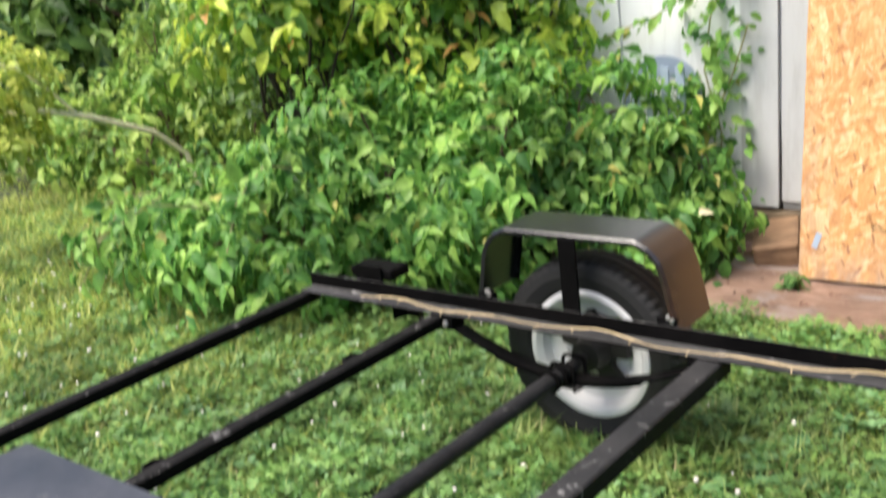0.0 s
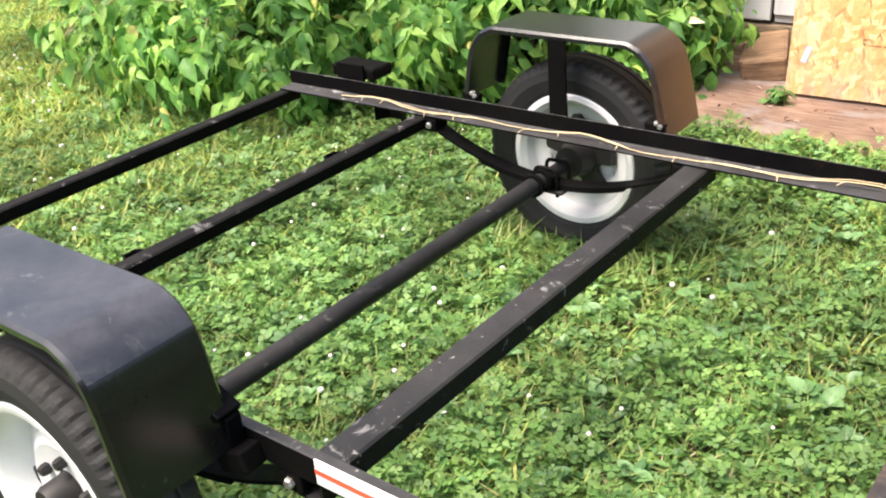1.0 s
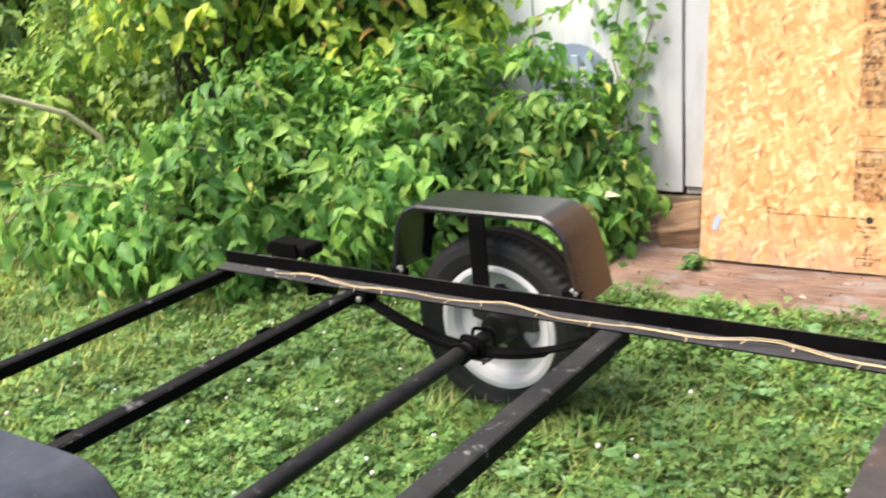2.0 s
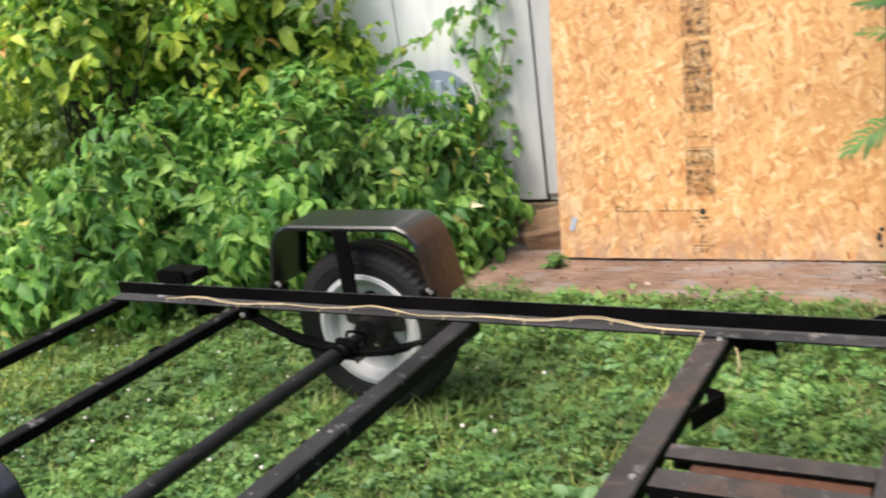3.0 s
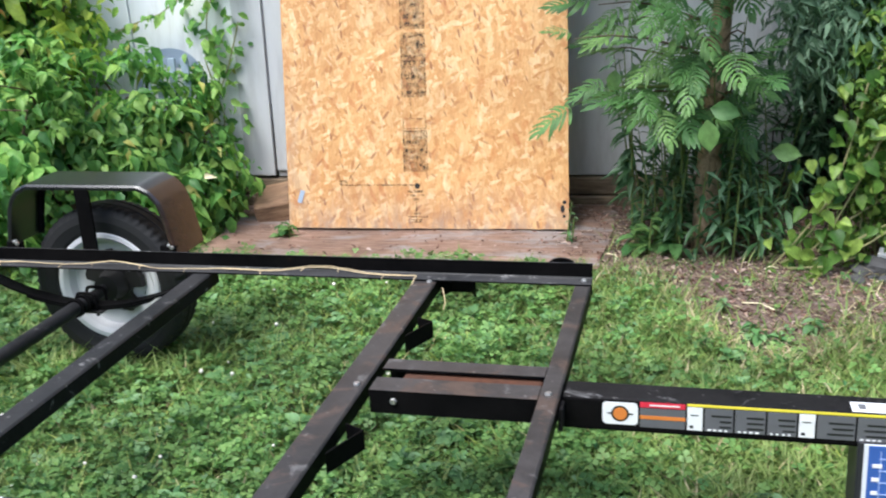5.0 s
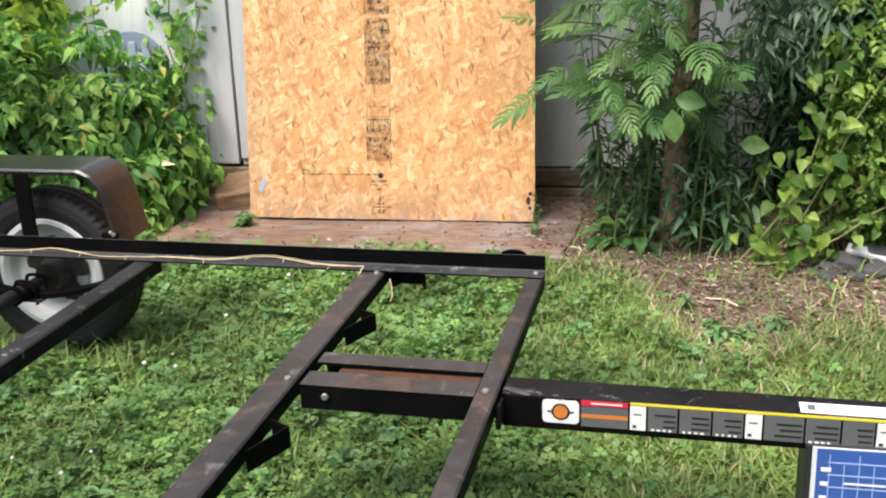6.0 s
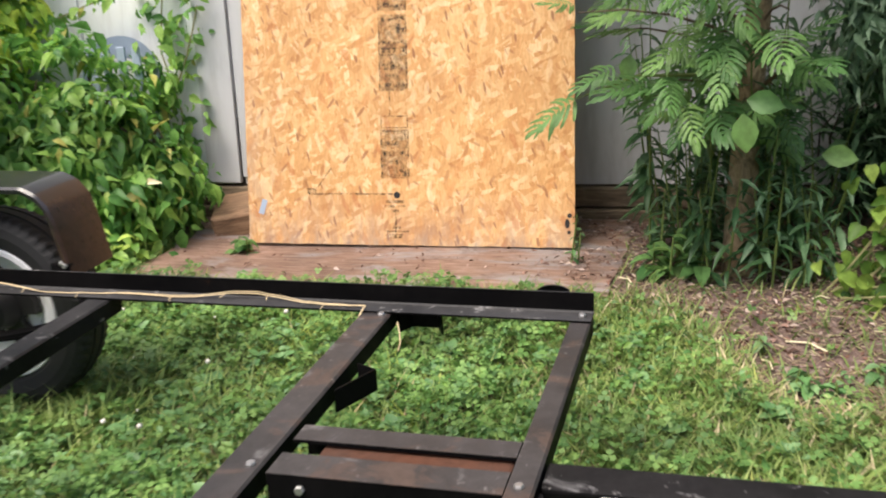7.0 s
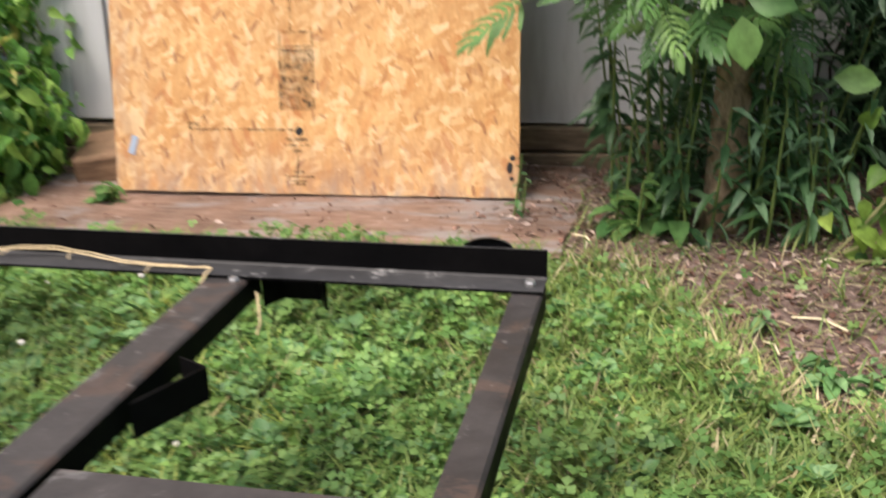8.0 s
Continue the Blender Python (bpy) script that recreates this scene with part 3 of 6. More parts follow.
def build_shed():
    shed = thing("shed", -0.8, WALL_Y, 0, "old white-painted wooden shed with vertical siding panels on a dark timber sill", "shed", kind="structure")
    sill = 0.19
    for x0, x1 in zip(BOARD_XS, BOARD_XS[1:]):
        if x1 - x0 < 0.1:
            continue
        under(part("siding_panel", boxed(x0 + 0.004, x1 - 0.004, WALL_Y, WALL_Y + 0.02, sill, 2.55, bevel=0.002), PALER_SIDING if x1 < -1.65 else SIDING if x1 < -0.4 else SHADED_SIDING), shed)
    corner = part("corner_trim", boxed(-0.074, 0.074, -0.022, 0.0, 0, 2.3, bevel=0.003), SIDING)
    corner.matrix_world = pose(-1.740, WALL_Y - 0.001, 0.2, 0, 1.6, 0)
    under(corner, shed)
    strip = part("corner_trim", boxed(-0.060, 0.060, -0.014, 0.0, 0, 2.3, bevel=0.003), SIDING)
    strip.matrix_world = pose(-1.596, WALL_Y - 0.001, 0.22, 0, 1.6, 0)
    under(strip, shed)
    for z0, z1, y0 in ((0.0, 0.10, -0.035), (0.104, 0.182, -0.02)):
        under(part("sill_beam", boxed(-2.95, SHED_END, WALL_Y + y0, WALL_Y + 0.08, z0, z1, bevel=0.008), SILL_WOOD), shed)
    under(part("wall", boxed(-2.95, -2.92, WALL_Y + 0.021, 4.6, 0, 2.55), SIDING), shed)
    under(part("wall", boxed(SHED_END - 0.03, SHED_END, WALL_Y + 0.021, 4.6, 0, 2.55), SIDING), shed)
    under(part("wall", boxed(-2.95, SHED_END, 4.6, 4.63, 0, 2.55), SIDING), shed)
    under(part("roof", extruded([(WALL_Y - 0.2, 2.53), (3.2, 3.3), (4.85, 2.53), (4.85, 2.57), (3.2, 3.35), (WALL_Y - 0.2, 2.57)], "x", -3.1, 0.80), SHINGLE), shed)


build_shed()


# ---------------------------------------------------------------- strand board and the flat board before it
def build_osb():
    w, h, t = 1.206, 2.44, 0.012
    root = new("strand_board_sheet")
    lean = math.degrees(math.asin((WALL_Y - 0.03 - 1.345) / h))
    root.matrix_world = pose(-0.829, 1.339, 0.076, -lean, 0, 0.4)
    tagged(root, "orange strand board sheet with a faded stamp leaning on the shed", "board")
    bm = bmesh.new()
    # slightly chipped outline
    r = random.Random(5)
    edge = []
    for k in range(41):
        edge.append((-w / 2 + w * k / 40, 0.0 + r.uniform(0, 0.003)))
    for k in range(1, 61):
        edge.append((w / 2 - r.uniform(0, 0.003), h * k / 60))
    edge.append((-w / 2, h))
    for k in range(59, 0, -1):
        edge.append((-w / 2 + r.uniform(0, 0.003), h * k / 60))
    front = [bm.verts.new((x, 0, z)) for x, z in edge]
    back = [bm.verts.new((x, t, z)) for x, z in edge]
    bm.faces.new(front)
    bm.faces.new(back[::-1])
    for i in range(len(edge)):
        j = (i + 1) % len(edge)
        bm.faces.new((front[i], back[i], back[j], front[j]))
    part("panel", bm, OSB, root)

    def ink(x0, x1, z0, z1):
        part("stamp_bar", boxed(x0, x1, -0.0022, -0.0002, z0, z1), INK, root)

    cx = -0.031
    for z0, z1, dense in ((0.245, 0.405, 0.75), (0.555, 0.665, 1.0), (0.672, 0.80, 1.3), (0.825, 1.05, 1.0)):
        for x in (cx - 0.052, cx + 0.047):
            z = z0
            while z < z1 - 0.02:
                tall = r.uniform(0.02, 0.06)
                ink(x, x + r.uniform(0.003, 0.006), z, min(z + tall, z1))
                z += tall + r.uniform(0.004, 0.03)
        z = z0 + 0.004
        while z < z1 - 0.012:
            tall = r.uniform(0.016, 0.036)
            x = cx - 0.044 + r.uniform(0, 0.012)
            while x < cx + 0.036:
                w_ = r.uniform(0.008, 0.038)
                if r.random() < 0.52 * dense:
                    ink(x, min(x + w_, cx + 0.042), z, z + tall * r.uniform(0.45, 1.0))
                x += w_ + r.uniform(0.003, 0.010)
            z += tall + r.uniform(0.006, 0.016)
        part("stamp_smudge", boxed(cx - 0.053, cx + 0.051, -0.0012, -0.0001, z0 - 0.006, z1 + 0.006), SMUDGE, root)
    for a, b, c, d in ((-0.05, 0.05, 0.415, 0.419), (-0.05, 0.05, 0.455, 0.459), (-0.05, -0.046, 0.419, 0.455), (0.046, 0.05, 0.419, 0.455), (-0.05, 0.05, 0.404, 0.407), (-0.018, -0.014, 0.459, 0.545), (-0.052, 0.04, 0.545, 0.549)):
        ink(cx + a, cx + b, c, d)
    for z, a, b in ((0.026, -0.024, 0.020), (0.036, -0.030, 0.024), (0.048, -0.036, 0.046), (0.060, -0.020, 0.016), (0.118, -0.014, 0.010), (0.136, -0.040, -0.006), (0.138, 0.008, 0.036), (0.152, -0.036, 0.030)):
        ink(cx + a, cx + b, z, z + r.uniform(0.005, 0.010))
    ink(cx - 0.004, cx + 0.001, 0.03, 0.13)
    slant = boxed(-0.002, 0.002, -0.0022, -0.0002, 0, 0.105)
    bmesh.ops.rotate(slant, verts=slant.verts, matrix=Matrix.Rotation(radians(38), 3, "Y"))
    part("stamp_bar", moved(slant, cx - 0.305, 0, 0.195), INK, root)
    # pencil line and knot hole
    ink(cx - 0.33, cx - 0.01, 0.181, 0.187)
    ink(cx - 0.335, cx - 0.30, 0.186, 0.204)
    bm = lathe([(0.0001, -0.0015), (0.011, -0.0015), (0.012, 0.0)], 14)
    part("knot", moved(bm, cx + 0.004, 0, 0.180), HUB_IRON, root)
    bm = lathe([(0.0001, -0.0015), (0.010, -0.0015), (0.011, 0.0)], 9)
    bmesh.ops.scale(bm, vec=(0.8, 1, 1.5), verts=bm.verts)
    part("knot", moved(bm, w / 2 - 0.026, 0, 0.085), HUB_IRON, root)
    for x, z, k in ((w / 2 - 0.018, 0.112, 0.7), (w / 2 - 0.020, 0.055, 0.55)):
        bm = lathe([(0.0001, -0.0015), (0.011 * k, -0.0015), (0.012 * k, 0.0)], 8)
        part("knot", moved(bm, x, 0, z), HUB_IRON, root)
    # worn pale scrape near the lower corner
    bm = boxed(-0.010, 0.010, -0.0018, -0.0002, 0, 0.055)
    bmesh.ops.rotate(bm, verts=bm.verts, matrix=Matrix.Rotation(radians(18), 3, "Y"))
    part("scrape", moved(bm, -w / 2 + 0.052, 0, 0.11), CHAIR_PLASTIC, root, "pale bluish scrape")


build_osb()


def build_flat_board():
    root = thing("flat_board", -0.9, 1.38, 0.0, "weathered brown plywood board lying flat before the shed", "board")
    r = random.Random(3)
    bm = bmesh.new()
    nx, ny = 40, 14
    grid = []
    for j in range(ny + 1):
        row = []
        for i in range(nx + 1):
            u, v = i / nx, j / ny
            x = -0.83 + 1.66 * u + (r.uniform(-0.02, 0.02) if i in (0, nx) else 0)
            y = -0.46 + 0.84 * v + (r.uniform(-0.012, 0.012) if j == 0 else 0)
            z = 0.068 + 0.004 * math.sin(5 * x + 2 * y) - 0.012 * max(0, 0.12 - v) / 0.12
            row.append(bm.verts.new((x, y, z)))
        grid.append(row)
    faces = [bm.faces.new((grid[j][i], grid[j][i + 1], grid[j + 1][i + 1], grid[j + 1][i])) for j in range(ny) for i in range(nx)]
    bmesh.ops.solidify(bm, geom=faces, thickness=0.016)
    part("plywood", bm, RAMP_WOOD, root, smooth=True)


build_flat_board()


def build_block():
    bm = boxed(-0.085, 0.085, -0.15, 0.15, 0.0, 0.10, bevel=0.014)
    for v in bm.verts:
        v.co += Vector((0.01, 0.008, 0.008)) * noise.noise(v.co * 9)
    ob = part("timber_block", bm, BLOCK_WOOD)
    ob.matrix_world = pose(-1.60, 1.60, 0.062, 4, -7, 20)
    tagged(ob, "rough brown timber block on the earth beside the strand board", "timber")


build_block()


# ---------------------------------------------------------------- trailer
AXLE_X, MID_Y, TOP, NEAR = -1.507, -0.631, 0.3585, -1.275
trailer = new("utility_trailer")
trailer.matrix_world = pose(AXLE_X, MID_Y, 0.009, 0.35, 0.64, 0)
trailer.empty_display_size = 0.2
tagged(trailer, "bare black steel utility trailer frame with two wheels and fenders", "trailer")


def tpart(name, bm, mat, label="", smooth=False, parent=None):
    return part(name, moved(bm, -AXLE_X, -MID_Y, 0), mat, parent or trailer, label, smooth)


def bolt(x, y, z, up="z", r=0.008, mat=ZINC):
    bm = lathe([(0.0001, 0.006), (r * 0.8, 0.006), (r, 0.003), (r, -0.002)], 6)
    turn = {"z": Matrix.Rotation(radians(90), 3, "X"), "-y": Matrix.Rotation(radians(180), 3, "X"), "y": Matrix.Identity(3), "x": Matrix.Rotation(radians(-90), 3, "Z")}[up]
    bmesh.ops.rotate(bm, verts=bm.verts, matrix=turn)
    return moved(bm, x, y, z)


def angle_iron(side):
    """Side rail: upright leg outside, flat leg turned in at its foot. side 1: far rail at y = 0; -1: the near one."""
    y = 0.0 if side > 0 else NEAR
    s = -side
    t = 0.004
    prof = [(y, 0.3595), (y + s * 0.053, 0.3595), (y + s * 0.053, 0.3635), (y + s * (t + 0.003), 0.3635), (y + s * t, 0.3665), (y + s * t, 0.405), (y, 0.405)]
    return extruded(prof, "x", -2.43, 0.0)


def channel(x0, x1, y0, y1, depth, web, top=TOP, t=0.005):
    """Cross member: a channel with its web on the front (1) or rear (-1) side."""
    a, b = (x1, x0) if web > 0 else (x0, x1)
    k = 1 if b > a else -1
    z = top
    prof = [(a, z - 0.004), (a + k * 0.004, z), (b, z), (b, z - t), (a + k * t, z - t), (a + k * t, z - depth + t), (b, z - depth + t), (b, z - depth), (a + k * 0.004, z - depth), (a, z - depth + 0.004)]
    return extruded(prof, "y", y0, y1)


def dusted_and_lit(ob, mat, least=0.6):
    """Dust and scuffs on upward faces, with the sky's light put into their tone."""
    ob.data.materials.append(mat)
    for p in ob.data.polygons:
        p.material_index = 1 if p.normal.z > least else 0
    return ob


dusted_and_lit(tpart("side_rail", angle_iron(1), BLACK_STEEL), LIT_DUSTY_STEEL)
dusted_and_lit(tpart("side_rail", angle_iron(-1), BLACK_STEEL), LIT_DUSTY_STEEL)
dusted_and_lit(tpart("cross_member", channel(-2.43, -2.396, NEAR + 0.006, -0.006, 0.036, 1), BLACK_STEEL), SCUFFED_STEEL)
dusted_and_lit(tpart("cross_member", channel(-1.916, -1.880, NEAR + 0.006, -0.006, 0.034, 1), BLACK_STEEL), SCUFFED_STEEL)
dusted_and_lit(tpart("cross_member", channel(-1.142, -1.088, NEAR + 0.006, -0.006, 0.044, 1), SCUFFED_STEEL, "black steel cross member with pale scuffs"), LIT_GREY_TOP)
dusted_and_lit(tpart("cross_member", channel(-0.480, -0.418, NEAR + 0.006, -0.006, 0.042, 1), BLACK_STEEL, "brownish worn steel cross member"), LIT_WORN_TOP)
dusted_and_lit(tpart("cross_member", channel(-0.042, -0.001, NEAR + 0.006, -0.006, 0.042, 1), BLACK_STEEL, "brownish worn steel cross member"), LIT_WORN_TOP)

# folded stake pockets on the cross members and under the far rail
def pocket(x, y, wide, deep, z0, z1, out):
    """A bent strip standing off a web or rail: out 'x', '-x' or 'y'."""
    t = 0.004
    if out == "x":
        pts, inner = [(-wide / 2, 0), (wide / 2 - 0.022, deep), (wide / 2, 0)], [(-wide / 2 + 3 * t, 0), (wide / 2 - 0.024, deep - t), (wide / 2 - t, 0)]
    else:
        pts = [(-wide / 2, 0), (-wide / 2 + 0.018, deep), (wide / 2 - 0.018, deep), (wide / 2, 0)]
        inner = [(-wide / 2 + t, 0), (-wide / 2 + 0.018 + t, deep - t), (wide / 2 - 0.018 - t, deep - t), (wide / 2 - t, 0)]
    ring = pts + inner[::-1]
    place = {"x": lambda u, w: (x + w, y + u), "-x": lambda u, w: (x - w, y + u), "y": lambda u, w: (x + u, y + w)}[out]
    bm = bmesh.new()
    lo, hi = [bm.verts.new((*place(u, w), z0)) for u, w in ring], [bm.verts.new((*place(u, w), z1)) for u, w in ring]
    n = len(ring)
    for i in range(n):
        bm.faces.new((lo[i], lo[(i + 1) % n], hi[(i + 1) % n], hi[i]))
    for k in range(len(pts) - 1):
        bm.faces.new((hi[k], hi[k + 1], hi[n - 2 - k], hi[n - 1 - k]))
        bm.faces.new((lo[k], lo[k + 1], lo[n - 2 - k], lo[n - 1 - k]))
    return bm


for y in (-0.348, -0.905):
    tpart("stake_pocket", pocket(-0.408, y, 0.125, 0.044, 0.308, 0.351, "x"), BLACK_STEEL)
for y in (-0.35, -0.95):
    tpart("stake_pocket", pocket(-1.918, y, 0.07, 0.035, 0.318, 0.350, "-x"), BLACK_STEEL)
for x in (-0.37, -2.06):
    tpart("stake_pocket", pocket(x, 0.0, 0.10, 0.040, 0.296, 0.352, "y"), BLACK_STEEL)

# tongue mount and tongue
dusted_and_lit(tpart("tongue_bracket", extruded([(-0.708, TOP), (-0.645, TOP), (-0.645, TOP - 0.005), (-0.703, TOP - 0.005), (-0.703, 0.305), (-0.708, 0.305)], "x", -0.403, -0.044), BLACK_STEEL), LIT_WORN_TOP)
dusted_and_lit(tpart("tongue_bracket", extruded([(-0.602, TOP), (-0.552, TOP), (-0.547, TOP - 0.003), (-0.547, 0.305), (-0.552, 0.305), (-0.552, TOP - 0.006), (-0.602, TOP - 0.006)], "x", -0.403, -0.044), BLACK_STEEL), LIT_WORN_TOP)
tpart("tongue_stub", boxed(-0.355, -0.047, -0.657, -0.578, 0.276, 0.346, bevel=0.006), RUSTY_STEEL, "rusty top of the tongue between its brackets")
tongue = dusted_and_lit(tpart("tongue", boxed(-0.0, 1.35, -0.657, -0.578, 0.270, 0.344, bevel=0.006), BLACK_STEEL), SCUFFED_STEEL)
for x, y, z, up in ((-0.024, -0.685, TOP, "z"), (-0.35, -0.708, 0.335, "-y"), (-0.02, -0.03, TOP + 0.006, "z"), (-0.435, -0.06, TOP, "z"), (-0.024, -1.17, TOP, "z"), (-0.435, -0.69, TOP, "z")):
    tpart("bolt", bolt(x, y, z, up), ZINC)
tpart("corner_gusset", boxed(-0.004, 0.006, -0.70, -0.657, 0.285, 0.335, bevel=0.002), WORN_STEEL)


# stickers on the tongue
def sticker(name, x0, x1, z0, z1, mat, lift=0.0012, corner=0.0, label=""):
    y = -0.657
    x0, x1, z0, z1 = x0 + 0.013, x1 + 0.013, z0 + 0.012, z1 + 0.012
    if corner:
        pts = []
        for cx, cz, a0 in ((x1 - corner, z1 - corner, 0), (x0 + corner, z1 - corner, 90), (x0 + corner, z0 + corner, 180), (x1 - corner, z0 + corner, 270)):
            pts += [(cx + corner * math.cos(radians(a0 + 15 * k)), cz + corner * math.sin(radians(a0 + 15 * k))) for k in range(7)]
        bm = extruded(pts, "y", y - lift, y)
    else:
        bm = boxed(x0, x1, y - lift, y + 0.0005, z0, z1)
    return tpart(name, bm, mat, label, parent=tongue)


def disc(name, x, z, r, mat, lift):
    bm = lathe([(0.0001, -lift), (r, -lift), (r, 0.0)], 28)
    return tpart(name, moved(bm, x + 0.013, -0.657, z + 0.012), mat, parent=tongue)


sticker("sticker", 0.070, 0.142, 0.276, 0.326, STICKER_WHITE, 0.0012, 0.009, "white sticker with an orange roundel")
disc("roundel", 0.106, 0.301, 0.018, STICKER_INK, 0.0018)
disc("roundel", 0.106, 0.301, 0.014, STICKER_ORANGE, 0.0024)
sticker("sticker_bar", 0.080, 0.132, 0.2995, 0.3025, STICKER_INK, 0.0021)
sticker("sticker", 0.146, 0.236, 0.318, 0.329, STICKER_RED)
sticker("sticker_bar", 0.165, 0.225, 0.3222, 0.3252, STICKER_WHITE, 0.0016)
sticker("sticker", 0.146, 0.236, 0.273, 0.316, STICKER_GREY)
sticker("sticker_bar", 0.146, 0.236, 0.292, 0.300, STICKER_ORANGE, 0.0018)
sticker("sticker", 0.240, 1.25, 0.326, 0.331, STICKER_YELLOW)
r = random.Random(2)
x = 0.240
for w, white in ((0.030, True), (0.055, False), (0.058, False), (0.055, False), (0.030, True), (0.070, False), (0.06, False), (0.055, False), (0.030, True), (0.07, False), (0.06, False), (0.07, False)):
    sticker("sticker", x, x + w, 0.273, 0.3245, STICKER_WHITE if white else STICKER_GREY)
    if white:
        sticker("sticker_bar", x + 0.006, x + w - 0.008, 0.306, 0.308, STICKER_INK, 0.0018)
        sticker("sticker_bar", x + 0.005, x + 0.012, 0.278, 0.284, STICKER_INK, 0.0018)
    else:
        for k in range(3):
            z = 0.282 + 0.012 * k
            sticker("sticker_bar", x + r.uniform(0.012, 0.03), x + w - 0.003, z, z + 0.004, STICKER_INK, 0.0018)
        if r.random() < 0.4:
            for k in range(4):
                sticker("sticker_bar", x + 0.006 + 0.011 * k, x + 0.0105 + 0.011 * k + r.uniform(0, 0.003), 0.2745, 0.278, STICKER_WHITE, 0.0021)
    x += w + 0.004
tpart("sticker", boxed(0.565, 0.86, -0.650, -0.610, 0.3435, 0.3452), STICKER_WHITE, "white sticker", parent=tongue)
tpart("sticker_bar", boxed(0.578, 0.592, -0.640, -0.618, 0.345, 0.3458), STICKER_GREY, parent=tongue)

# reflective strip on the near rail
strip = tpart("reflector", boxed(-1.085, -0.87, NEAR - 0.0025, NEAR + 0.0005, 0.366, 0.407), REFLECTOR_WHITE, "white reflective strip with a red band")
tpart("red_band", boxed(-1.085, -0.87, NEAR - 0.0035, NEAR - 0.0015, 0.384, 0.392), REFLECTOR_RED, parent=strip)


def fender(side, mat, label):
    """Folded sheet fender over a wheel, with rolled lips, a brace and bolted feet."""
    y0, y1 = (0.006, 0.180) if side > 0 else (NEAR - 0.012, NEAR - 0.192)
    cen = AXLE_X + (-0.002 if side > 0 else -0.012)
    dz = -0.016 if side > 0 else 0.0
    base = [(cen - 0.290, 0, 0.395), (cen - 0.264, 0, 0.540 + dz), (cen - 0.250, 0, 0.572 + dz), (cen - 0.224, 0, 0.601 + dz), (cen - 0.188, 0, 0.618 + dz), (cen + 0.190, 0, 0.618 + dz), (cen + 0.228, 0, 0.600 + dz), (cen + 0.254, 0, 0.570 + dz), (cen + 0.267, 0, 0.530 + dz), (cen + 0.294, 0, 0.385)]
    line = rounded(base, 0.011, 4)
    bm = bmesh.new()
    rows = []
    for i, p in enumerate(line):
        d = (line[min(i + 1, len(line) - 1)] - line[max(i - 1, 0)]).normalized()
        nrm = Vector((-d.z, 0, d.x))
        sgn = 1 if y1 > y0 else -1
        row = []
        for y, drop in ((y0 + sgn * 0.002, -0.016), (y0, -0.006), (y0 + sgn * 0.006, 0), ((y0 + y1) / 2, 0.002), (y1 - sgn * 0.006, 0), (y1, -0.006), (y1 - sgn * 0.002, -0.018)):
            q = p + nrm * drop
            row.append(bm.verts.new((q.x, y, q.z)))
        rows.append(row)
    for a, b in zip(rows, rows[1:]):
        for k in range(6):
            bm.faces.new((a[k], a[k + 1], b[k + 1], b[k]))
    f = tpart("fender", bm, mat, label, smooth=True)
    yb = (-0.004, 0.004) if side > 0 else (NEAR - 0.005, NEAR - 0.001)
    sgn = 1 if side > 0 else -1
    tpart("brace", boxed(cen - 0.018, cen + 0.030, yb[0] + sgn * 0.006, yb[1] + sgn * 0.006, 0.372, 0.607 + dz, bevel=0.001), BLACK_STEEL, parent=f)
    for x in (cen - 0.262, cen + 0.262):
        if side > 0:
            tpart("foot_bracket", boxed(x - 0.026, x + 0.026, 0.006, 0.026, 0.350, 0.421, bevel=0.004), BLACK_STEEL, parent=f)
            tpart("bolt", bolt(x + 0.004, 0.012, 0.419, "z", 0.008), ZINC, parent=f)
            tpart("bolt", bolt(x + 0.016, 0.0045, 0.416, "-y", 0.006), ZINC, parent=f)
            continue
        tpart("foot_bracket", boxed(x - 0.030, x + 0.034, NEAR - 0.030, NEAR - 0.001, 0.368, 0.434, bevel=0.004), BLACK_STEEL, parent=f)
        yc = NEAR - 0.018
        bm = boxed(-0.026, 0.026, -0.022, 0.022, -0.006, 0.006, bevel=0.002)
        bmesh.ops.rotate(bm, verts=bm.verts, matrix=Matrix.Rotation(radians(24), 3, "Y"))
        tpart("clamp_plate", moved(bm, x + 0.006, yc, 0.447), BLACK_STEEL, parent=f)
        bm = boxed(-0.034, 0.030, -0.020, 0.020, -0.024, 0.012, bevel=0.004)
        bmesh.ops.rotate(bm, verts=bm.verts, matrix=Matrix.Rotation(radians(-18), 3, "Y"))
        tpart("clamp_plate", moved(bm, x + 0.034, yc, 0.372), BLACK_STEEL, parent=f)
        tpart("bolt", bolt(x - 0.026, NEAR - 0.034, 0.446, "-y", 0.008), ZINC, parent=f)
        tpart("bolt", bolt(x - 0.01, NEAR - 0.030, 0.418, "-y", 0.009), ZINC, parent=f)
        tpart("bolt", bolt(x + 0.012, NEAR - 0.030, 0.398, "-y", 0.007), ZINC, parent=f)
    return f


fender(1, DULL_FENDER, "dull black fender, brown at its front end")
dusted_and_lit(fender(-1, GLOSS_FENDER, "glossy black fender"), DUSTY_SHEEN, 0.45)


